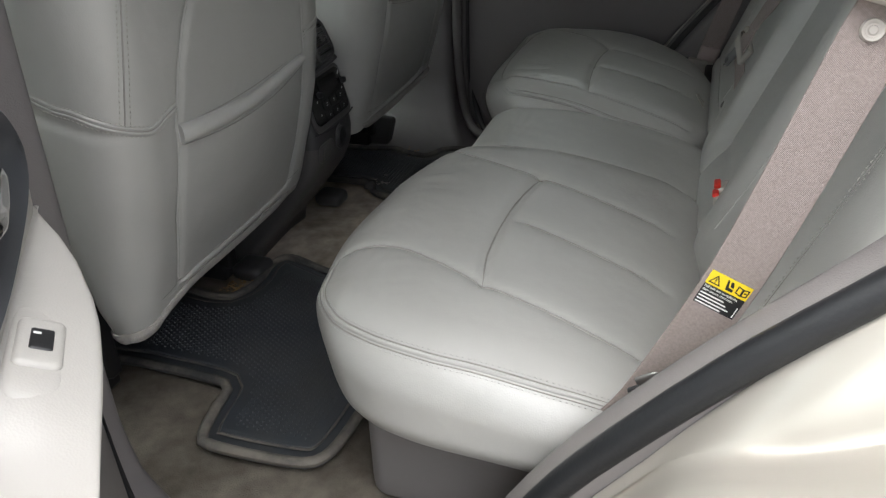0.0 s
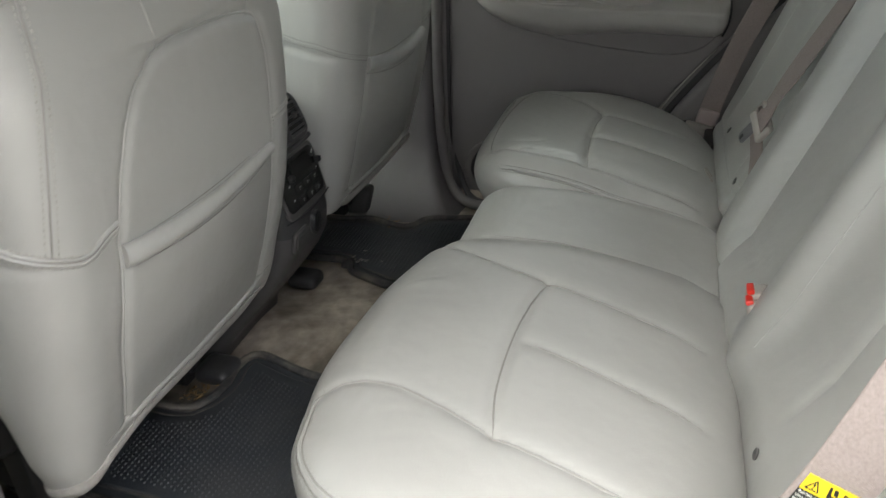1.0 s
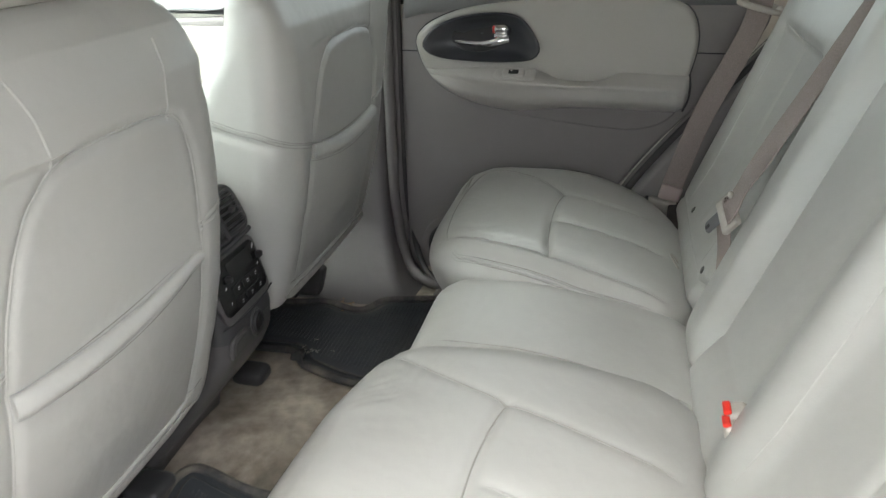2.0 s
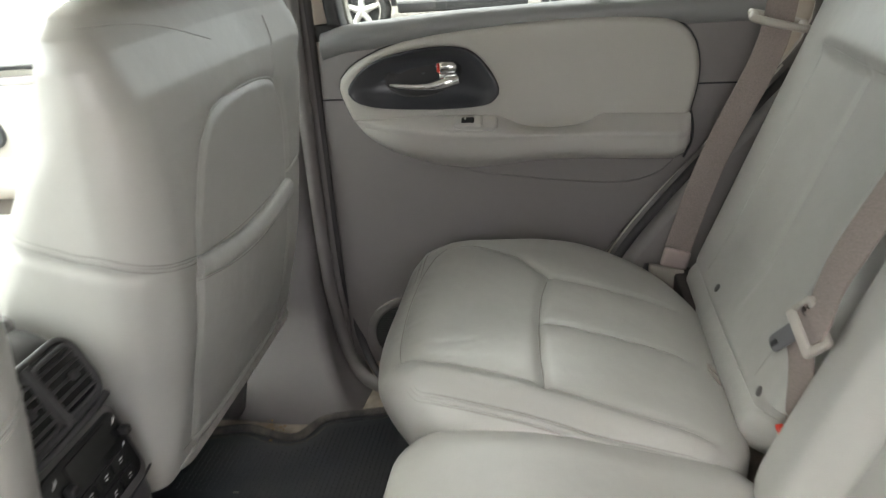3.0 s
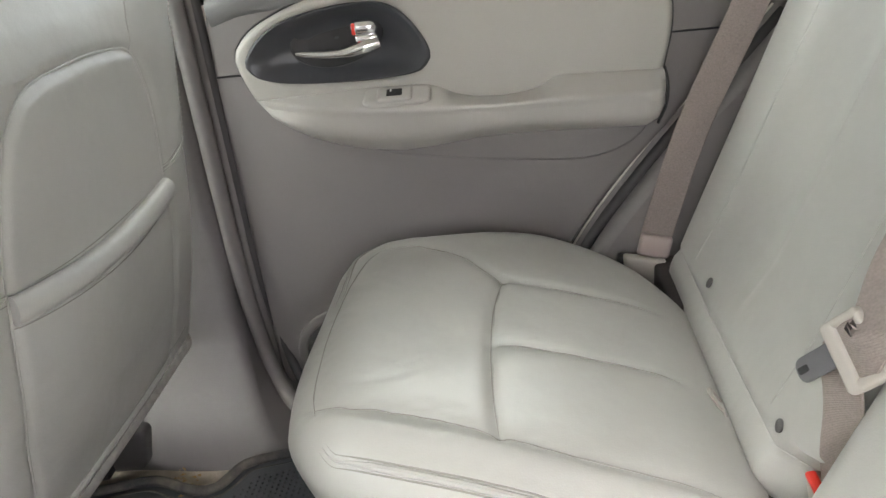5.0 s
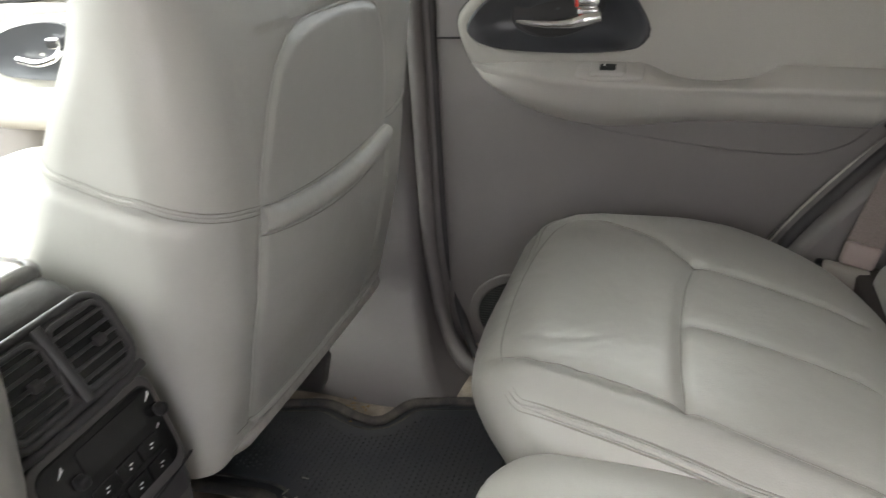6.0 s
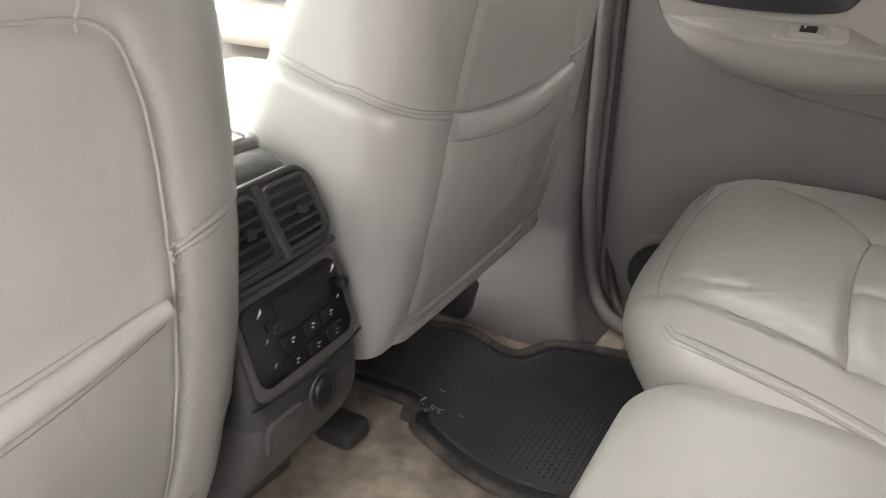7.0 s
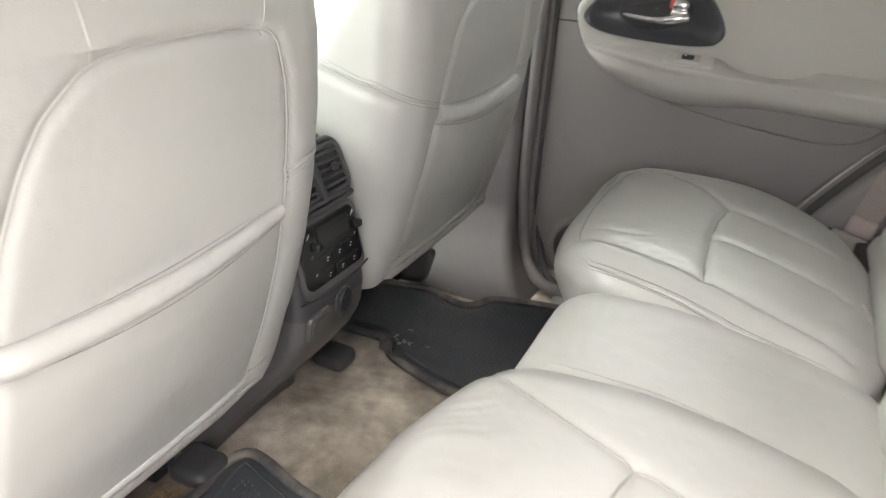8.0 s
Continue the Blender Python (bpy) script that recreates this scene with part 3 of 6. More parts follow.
def rear_door(s, name, hinge, angle, label):
    d = thing(name, hinge, label, "car door", rz=angle, kind="structure")
    o = np.array(hinge)

    def flat(me, y0):
        return mapped(me, lambda v: np.stack([v[:, 0], s * (y0 + v[:, 2]), v[:, 1]], 1) - o)

    def put(V):
        V = np.asarray(V, float).copy()
        V[:, 1] *= s
        return V - o

    win = smooth_line([(0.062, 0.684), (0.066, 0.684), (0.30, 0.696), (0.60, 0.704), (0.79, 0.706), (0.80, 0.75), (0.76, 0.94), (0.68, 1.04), (0.4, 1.055), (0.12, 1.05), (0.05, 1.02), (0.045, 0.85), (0.058, 0.70)], 120, True)
    c = REAR_OPENING.mean(0)
    skin = [tuple(c + (p - c) * 1.03) for p in REAR_OPENING]
    part("outer_skin", fixed(flat(plate("outer_skin", skin, 0.03, 0.006, (win,)), 0.852)), PAINT, d, "champagne painted door skin")
    c2 = win.mean(0)
    ring = [tuple(c2 + (p - c2) * 1.06) for p in win]
    ring_in = [tuple(c2 + (p - c2) * 0.985) for p in win]
    part("window_frame", fixed(flat(plate("window_frame", ring, 0.045, 0.008, (ring_in,)), 0.785)), BLACK, d, "black window surround")
    g = part("pane", fixed(flat(plate("pane", [tuple(c2 + (p - c2) * 1.03) for p in win], 0.004), 0.802)), smoke, d, "smoke tinted door window glass")
    part("division_bar", fixed(flat(plate("division_bar", [(0.505, 0.70), (0.541, 0.70), (0.535, 1.06), (0.505, 1.06)], 0.03, 0.004), 0.792)), BLACK, d)
    # lower trim panel with its pocket line
    low = smooth_line([(0.016, 0.03), (0.05, -0.03), (0.16, -0.055), (0.31, -0.05), (0.40, 0.03), (0.47, 0.15), (0.535, 0.255), (0.60, 0.345), (0.69, 0.45), (0.752, 0.535), (0.80, 0.60),
                       (0.82, 0.66), (0.78, 0.698), (0.6, 0.706), (0.30, 0.70), (0.10, 0.688), (0.030, 0.672), (0.016, 0.6), (0.013, 0.3)], 110, True)
    part("lower_trim", fixed(flat(plate("lower_trim", low, 0.036, 0.010, ([tuple(BEZEL.mean(0) + (p - BEZEL.mean(0)) * 0.9) for p in BEZEL],)), 0.768)), TRIM, d, "mauve-grey grained plastic trim panel")
    bulge = smooth_line([(0.12, 0.50), (0.18, 0.458), (0.27, 0.427), (0.34, 0.415), (0.42, 0.405), (0.54, 0.396), (0.60, 0.405), (0.64, 0.43), (0.665, 0.48), (0.64, 0.515), (0.3, 0.52)], 60, True)
    part("pocket_panel", fixed(flat(plate("pocket_panel", bulge, 0.012, 0.005), 0.7475)), TRIM, d)
    # rolled sill under the glass
    rings = []
    for x in np.linspace(0.028, 0.79, 40):
        z = np.interp(x, [0.028, 0.07, 0.27, 0.45, 0.8], [0.672, 0.684, 0.700, 0.706, 0.708])
        rings.append([(x, 0.768 + 0.024 * math.cos(a) - 0.006, z - 0.012 + (0.020 if math.sin(a) > 0 else 0.030) * math.sin(a)) for a in np.linspace(0, 2 * math.pi, 18, endpoint=False)])
    part("window_sill", fixed(mapped(loft("window_sill", rings), put)), TRIM_SILL, d, "smooth blue-grey window sill roll")
    part("seam_gap", fixed(mapped(slab("seam_gap", 0.680, 0.775, 0.746, 0.752, 0.569, 0.5715, 0.001), put)), BLACK, d)
    part("seam_gap", fixed(mapped(slab("seam_gap", 0.018, 0.058, 0.746, 0.752, 0.561, 0.5635, 0.001), put)), BLACK, d)
    # pale padded insert with the handle dish let into it
    cb = BEZEL.mean(0)
    hole = [tuple(cb + (p - cb) * 0.93) for p in BEZEL]
    part("padded_insert", fixed(flat(plate("padded_insert", INSERT, 0.030, 0.011, (hole,), 4), 0.748)), PAD, d, "pale beige padded vinyl insert")
    edge = [(p[0], s * 0.7485, p[1]) - o for p in (cb * 0 + INSERT.mean(0) + (INSERT - INSERT.mean(0)) * 1.004)]
    part("insert_joint", tube("insert_joint", edge, 0.0022, 6, True), BLACK, d)
    dish = []
    for k, (f, y) in enumerate(((1.0, 0.731), (0.985, 0.728), (0.96, 0.727), (0.90, 0.730), (0.84, 0.736), (0.74, 0.744), (0.60, 0.753), (0.45, 0.757), (0.2, 0.758), (0.02, 0.758))):
        sh = np.array((0.012 * max(0, 0.85 - f), -0.002))
        dish.append([(q[0], y, q[1]) for q in (cb + (BEZEL - cb) * f + sh * (1 - f))])
    dish_part = part("handle_dish", fixed(mapped(loft("handle_dish", dish, False), put)), DISH, d, "black oval handle dish")
    well = []
    wc = np.array((0.207, 0.603))
    for f, y in ((1.0, 0.7535), (0.97, 0.7515), (0.92, 0.7515), (0.87, 0.7535), (0.6, 0.7570), (0.05, 0.7572)):
        well.append([(wc[0] + 0.070 * f * math.cos(a), y, wc[1] + 0.041 * f * math.sin(a) + 0.008 * f * math.cos(a)) for a in np.linspace(0, 2 * math.pi, 36, endpoint=False)])
    part("handle_well", fixed(mapped(loft("handle_well", well, False), put)), BLACK, dish_part)
    lever = smooth_line([(0.150, 0.733, 0.589), (0.180, 0.730, 0.586), (0.208, 0.728, 0.585), (0.232, 0.728, 0.587), (0.254, 0.730, 0.592), (0.272, 0.734, 0.595)], 26)
    rr = [np.interp(i, [0, 2, 13, 17, 21, 25], [0.0030, 0.0050, 0.0068, 0.0095, 0.0112, 0.0098]) for i in range(26)]
    part("handle_lever", fixed(mapped(tube("handle_lever", lever, rr, 12), put)), CHROME, dish_part, "polished chrome release lever")
    part("handle_pivot", fixed(mapped(rbox("handle_pivot", (0.017, 0.010, 0.007), 0.006, (0.255, 0.737, 0.602), 0.004), put)), CHROME, dish_part)
    part("lock_knob", fixed(mapped(rbox("lock_knob", (0.0205, 0.010, 0.0115), (0.014, 0.009, 0.0105), (0.2525, 0.736, 0.6165), 0.003), put)), CHROME, dish_part, "chrome lock knob")
    part("lock_mark", fixed(mapped(rbox("lock_mark", (0.0028, 0.0072, 0.0082), 0.0025, (0.2390, 0.7330, 0.6165), 0.003), put)), RED, dish_part, "red lock indicator")
    # armrest: a gently sloping top, a soft ridge, and a face that leans in below it
    rings = []
    for x in np.concatenate([np.linspace(0.078, 0.17, 20), np.linspace(0.18, 0.64, 70), np.linspace(0.644, 0.668, 10)]):
        t, rz_, b, y = ARM_TOP(x), ARM_RIDGE(x), ARM_LOW(x), ARM_OUT(x) - (0.014 * min(1, max(0, (x - 0.10) / 0.15)) if s < 0 else 0)
        line = [(0.760, t), (0.738, t), (0.7345, t - 0.0006), (0.730, t - 0.0014)]
        top_in, ridge = np.array((0.730, t - 0.0014)), np.array((y, rz_))
        low = np.array((0.738, b))
        k = min(0.010, 0.35 * (t - b))
        up, dn = top_in - ridge, low - ridge
        a0, a1 = ridge + up / max(1e-6, np.linalg.norm(up)) * min(k, 0.45 * np.linalg.norm(up)), ridge + dn / max(1e-6, np.linalg.norm(dn)) * min(k * 1.3, 0.45 * np.linalg.norm(dn))
        line += [tuple(top_in + (a0 - top_in) * q + np.array((0, 0.0012 * math.sin(math.pi * q)))) for q in np.linspace(0.15, 1, 6)]
        line += [tuple((1 - q) ** 2 * a0 + 2 * q * (1 - q) * ridge + q * q * a1) for q in np.linspace(0.15, 0.85, 6)]
        line += [tuple(a1 + (low - a1) * q - np.array((0.010, 0.004)) * math.sin(math.pi * q) * min(1, (t - b) / 0.05)) for q in np.linspace(0, 0.96, 14)]
        line += [(0.741, b - 0.0004), (0.760, b)]
        rings.append([(x, yy, zz) for yy, zz in line])
    arm = part("armrest", fixed(mapped(loft("armrest", rings), put)), ARM, d, "pale moulded armrest")
    part("armrest_joint", fixed(mapped(tube("armrest_joint", smooth_line([(0.668, 0.734, 0.527), (0.671, 0.722, 0.505), (0.670, 0.724, 0.475), (0.661, 0.734, 0.446)], 30), 0.0022, 6), put)), BLACK, d)
    slope = pose(0, 0, 0, 29, 0, 0)
    part("switch_base", fixed(mapped(rbox("switch_base", (0.050, 0.019, 0.0060), (0.020, 0.010, 0.0050), (0.290, 0.7155, 0.5195), 0.006, turn=slope), put)), ARM, arm, "raised switch surround")
    part("switch_frame", fixed(mapped(rbox("switch_frame", (0.026, 0.0145, 0.007), (0.006, 0.006, 0.004), (0.288, 0.7145, 0.5215), 0.006, turn=slope), put)), ARM, arm)
    part("window_switch", fixed(mapped(rbox("window_switch", (0.0115, 0.0072, 0.004), 0.002, (0.288, 0.7122, 0.5250), 0.006, turn=slope), put)), BLACK, arm, "black rocker window switch")
    part("switch_mark", fixed(mapped(rbox("switch_mark", (0.0012, 0.0024, 0.0005), 0.0004, (0.283, 0.7132, 0.5299), 0.01, turn=slope), put)), WHITE, arm)
    # speaker
    sc = (0.150, 0.070)
    ring_o = [(sc[0] + 0.098 * math.cos(a), sc[1] + 0.088 * math.sin(a)) for a in np.linspace(0, 2 * math.pi, 48, endpoint=False)]
    ring_i = [(sc[0] + 0.080 * math.cos(a), sc[1] + 0.070 * math.sin(a)) for a in np.linspace(0, 2 * math.pi, 48, endpoint=False)]
    sp = part("speaker_ring", fixed(flat(plate("speaker_ring", ring_o, 0.010, 0.004, (ring_i,)), 0.7515)), TRIM, d, "round speaker surround")
    part("speaker_backing", fixed(flat(plate("speaker_backing", ring_i, 0.004), 0.7490)), BLACK, sp)
    bars = []
    for k in range(-13, 14):
        z = sc[1] + k * 0.0052
        hw = 0.080 * math.sqrt(max(0, 1 - (k * 0.0052 / 0.070) ** 2))
        if hw > 0.005:
            bars.append(tube_arrays([(sc[0] - hw, 0.7455, z), (sc[0] + hw, 0.7455, z)], 0.0013, 5))
    part("speaker_grille", mapped(joined("speaker_grille", bars), put), VENT, sp)
    return d


rear_door(1, "door_far", (-0.02, 0.83, 0.0), 0, "closed rear car door with grey trim and beige insert")
rear_door(-1, "door_near", (-0.012, -0.8125, 0.0), -51, "open rear car door with pale armrest and switch")


def front_door(s, name, label):
    """The front door's inner face, seen past the front seats."""
    hinge = (-1.05, s * 0.83, 0.0)
    o = np.array(hinge)
    d = thing(name, hinge, label, "car door", kind="structure")

    def flat(me, y0):
        return fixed(mapped(me, lambda v: np.stack([v[:, 0], s * (y0 + v[:, 2]), v[:, 1]], 1) - o))

    win = smooth_line([(-0.19, 0.66), (-0.60, 0.645), (-0.93, 0.635), (-0.9, 0.74), (-0.6, 1.0), (-0.4, 1.04), (-0.2, 1.045), (-0.18, 0.85)], 60, True)
    c = FRONT_OPENING.mean(0)
    part("outer_skin", flat(plate("outer_skin", [tuple(c + (p - c) * 1.015) for p in FRONT_OPENING], 0.03, 0.006, (win,)), 0.852), PAINT, d, "champagne painted door skin")
    c2 = win.mean(0)
    part("window_frame", flat(plate("window_frame", [tuple(c2 + (p - c2) * 1.05) for p in win], 0.045, 0.008, ([tuple(c2 + (p - c2) * 0.985) for p in win],)), 0.785), BLACK, d)
    part("pane", flat(plate("pane", [tuple(c2 + (p - c2) * 1.03) for p in win], 0.004), 0.802), door_glass, d, "lightly tinted door window glass")
    low = smooth_line([(-0.16, 0.02), (-0.25, -0.05), (-0.8, -0.05), (-1.0, 0.05), (-1.03, 0.4), (-0.99, 0.60), (-0.6, 0.625), (-0.2, 0.635), (-0.15, 0.60), (-0.15, 0.3)], 80, True)
    part("lower_trim", flat(plate("lower_trim", low, 0.036, 0.012), 0.768), TRIM, d, "mauve-grey plastic trim panel")
    pad = smooth_line([(-0.20, 0.43), (-0.19, 0.55), (-0.22, 0.60), (-0.5, 0.61), (-0.80, 0.60), (-0.93, 0.55), (-0.93, 0.48), (-0.85, 0.44), (-0.5, 0.425)], 70, True)
    part("padded_insert", flat(plate("padded_insert", pad, 0.03, 0.012), 0.748), PAD, d, "pale beige padded vinyl insert")
    bz = BEZEL - BEZEL.mean(0) + np.array((-0.76, 0.535))
    cb = bz.mean(0)
    rings = [[(q[0], s * y, q[1]) - o for q in (cb + (bz - cb) * f)] for f, y in ((1, 0.7325), (0.97, 0.724), (0.85, 0.726), (0.6, 0.7305), (0.05, 0.7318))]
    dish = part("handle_dish", fixed(loft("handle_dish", rings, False)), DISH, d, "black oval handle dish")
    lever = smooth_line([(cb[0] - 0.05, 0.721, cb[1] - 0.008), (cb[0], 0.717, cb[1] - 0.014), (cb[0] + 0.04, 0.719, cb[1] - 0.005), (cb[0] + 0.055, 0.725, cb[1] + 0.01)], 18)
    part("handle_lever", fixed(mapped(tube("handle_lever", lever, 0.008, 10), lambda v: v * np.array((1, s, 1)) - o)), CHROME, dish, "polished chrome release lever")
    part("lock_knob", fixed(mapped(rbox("lock_knob", (0.016, 0.009, 0.011), 0.005, (cb[0] + 0.045, 0.724, cb[1] + 0.022), 0.006), lambda v: v * np.array((1, s, 1)) - o)), CHROME, dish)
    arm = rbox("armrest", (0.36, 0.035, 0.04), (0.06, 0.03, 0.032), (-0.56, 0.715, 0.435), 0.012)
    part("armrest", fixed(mapped(arm, lambda v: v * np.array((1, s, 1)) - o)), ARM, d, "pale moulded armrest")
    return d


front_door(1, "door_front_far", "closed front car door with pale armrest and chrome handle")
front_door(-1, "door_front_near", "closed front car door beside the front seat")


# ---- rear seat ----
def cushion_fall(x):
    """How far the cushion sinks towards its rear."""
    return -0.055 * np.clip((x - 0.40) / 0.28, 0, 1) ** 1.4


def pad_mesh(name, x0, x1, y0, y1, z0, top, r, round_out=0.0, out=1, lines=(), crown=0.012, step=0.0055):
    """A stuffed cushion in world places: domed, sinking to the rear, rounded in plan at its outer front corner, with sewn grooves."""
    hx, hy, hz = (x1 - x0) / 2, (y1 - y0) / 2, (top - z0) / 2
    V, F = rbox_arrays((hx, hy, hz), r, step)
    V = V + np.array(((x0 + x1) / 2, (y0 + y1) / 2, (z0 + top) / 2))
    cy = (y0 + y1) / 2
    up = np.clip((V[:, 2] - z0) / (top - z0), 0, 1)
    t = np.clip((x0 + 0.24 - V[:, 0]) / 0.24, 0, 1)
    hi, lo = np.clip((V[:, 1] - cy) / hy, 0, 1), np.clip(-(V[:, 1] - cy) / hy, 0, 1)
    V[:, 1] += t ** 2 * (round_out * lo ** 1.5 - 0.3 * round_out * hi ** 1.5)
    side = np.clip((V[:, 1] - cy) * out / hy, 0, 1)
    V[:, 0] += 0.030 * t ** 2 * lo ** 2 * (round_out > 0)
    if out < 0:
        V[:, 0] -= 0.014 * t ** 1.2 * np.exp(-((V[:, 1] + 0.40) / 0.13) ** 2)
        V[:, 0] += 0.045 * t ** 1.5 * np.clip((hi - 0.35) / 0.65, 0, 1) ** 1.5
        V[:, 2] -= 0.010 * t * np.clip((hi - 0.35) / 0.65, 0, 1) * up
    V[:, 0] += 0.042 * (1 - up) ** 1.4 * np.clip((x0 + 0.15 - V[:, 0]) / 0.15, 0, 1)
    if out > 0 and round_out:
        V[:, 0] -= 0.018 * np.exp(-((up - 0.5) / 0.32) ** 2) * np.clip((x0 + 0.10 - V[:, 0]) / 0.10, 0, 1)
    long, power, much = (0.22, 1.6, 2.2) if out > 0 else (0.16, 2.0, 0.7)
    tr = np.clip((V[:, 0] - (x1 - long)) / long, 0, 1)
    V[:, 1] -= out * much * round_out * tr ** power * side ** 1.5
    u, w = (V[:, 0] - (x0 + x1) / 2) / hx, (V[:, 1] - cy) / hy
    V[:, 2] += crown * np.clip(1 - u ** 2, 0, 1) * np.clip(1 - w ** 2, 0, 1) * up
    V[:, 2] += ((0.014 if out > 0 else 0.001) * hi ** 2.5 * np.clip(1 - u ** 4, 0, 1) + cushion_fall(V[:, 0])) * up
    for i in range(len(V)):
        x, y, z = V[i]
        k = up[i] * max(0.0, 1 - abs(x - x0 - 0.09) / 0.12)
        if up[i] > 0.3:
            V[i, 2] += 0.0022 * noise.noise((x * 7, y * 7, 3.0)) * up[i] + 0.0024 * k * abs(noise.noise((x * 45 + 8 * noise.noise((x * 6, y * 6, 1.0)), y * 14, out * 5.0)))
    if out > 0 and round_out:
        g = np.exp(-((V[:, 1] - 0.245 + 0.25 * (V[:, 0] - 0.30)) / 0.022) ** 2) * np.clip((0.44 - V[:, 0]) / 0.08, 0, 1) * up
        for i in np.nonzero(g > 0.02)[0]:
            x, y = V[i, 0], V[i, 1]
            V[i, 2] -= 0.0030 * g[i] * abs(noise.noise((x * 38 + y * 30, y * 10, 7.0)))
    for line, depth, width in lines:
        d = seg_dist(V[:, :2], line)
        V[:, 2] -= (depth * np.exp(-(d / width) ** 2) + 0.45 * depth * np.exp(-(d / (width * 3)) ** 2)) * (up > 0.7)
    return mesh_np(name, V, F)


def pad_seams(parent, me, lines, double=False):
    tree = tree_of(me)
    for k, line in enumerate(lines):
        L = smooth_line(line, 70)
        P, N = drop(tree, [(x, y, 0.6) for x, y in L], (0, 0, -1))
        if len(P) < 4:
            continue
        part("seam", tube("seam", np.array(P) + np.array(N) * 0.0001, [(0.0013 if double else 0.0009) * min(1.0, 0.2 + min(i, len(P) - 1 - i) / 9) for i in range(len(P))], 6), SEAM, parent)


def pad_piping(parent, me, path, z, cx, cy, above=False):
    """Sewn double piping round a cushion's edge at about height z: rays go in towards the middle."""
    tree = tree_of(me)
    P, N = [], []
    if above:
        P, N = drop(tree, [(x, y, 0.6) for x, y in path], (0, 0, -1))
    for x, y, zz in () if above else path:
        w = Vector((cx - x, cy - y, 0)).normalized()
        hit, n, _, _ = tree.ray_cast(Vector((x, y, zz)) - w * 0.5, w)
        if hit is not None:
            P.append(tuple(hit))
            N.append(tuple(n if n.dot(w) < 0 else -n))
    P, N = np.array(P), np.array(N)
    T = np.gradient(P, axis=0)
    T /= np.linalg.norm(T, axis=1, keepdims=True)
    B = np.cross(N, T)
    part("piping", tube("piping", P + N * 0.0006, [(0.0040 if above else 0.0024) * min(1, 0.1 + min(k, len(P) - 1 - k) / 14) for k in range(len(P))], 8), LEATHER, parent)
    for o in (0.0060, -0.0060) if above else (0.0048, -0.0048):
        part("seam", tube("seam", P + B * o + N * 0.0002, [0.0010 * min(1, 0.1 + min(k, len(P) - 1 - k) / 14) for k in range(len(P))], 6), SEAM, parent)
    if not above:
        for off in (0.0085, -0.0085):
            part("stitching", joined("stitching", stitches("stitching", P, N, off, 0.0034, 0.0032, 0.0006)), LEATHER, parent)


def seat_lines(s):
    """The sewn lines of one outer cushion in plan: cross seam, two long seams, middle tuck."""
    if s < 0:
        return [[(0.416, -0.528), (0.404, -0.46), (0.402, -0.37), (0.408, -0.29), (0.422, -0.218)],
                [(0.200, -0.500), (0.24, -0.480), (0.29, -0.477), (0.35, -0.498), (0.416, -0.528), (0.52, -0.552), (0.625, -0.571)],
                [(0.235, -0.115), (0.27, -0.142), (0.34, -0.180), (0.422, -0.219), (0.53, -0.243), (0.625, -0.258)],
                [(0.422, -0.367), (0.53, -0.392), (0.625, -0.413)]]
    return [[(0.428, 0.526), (0.418, 0.45), (0.416, 0.36), (0.420, 0.28), (0.426, 0.225)],
            [(0.262, 0.640), (0.289, 0.642), (0.318, 0.630), (0.375, 0.592), (0.428, 0.526), (0.53, 0.507), (0.62, 0.497)],
            [(0.222, 0.292), (0.246, 0.281), (0.281, 0.270), (0.345, 0.254), (0.426, 0.225), (0.50, 0.207), (0.625, 0.190)],
            [(0.422, 0.374), (0.53, 0.362), (0.62, 0.351)],
            [(0.250, 0.636), (0.230, 0.605), (0.216, 0.54), (0.214, 0.45), (0.218, 0.37), (0.224, 0.31), (0.234, 0.275)]]


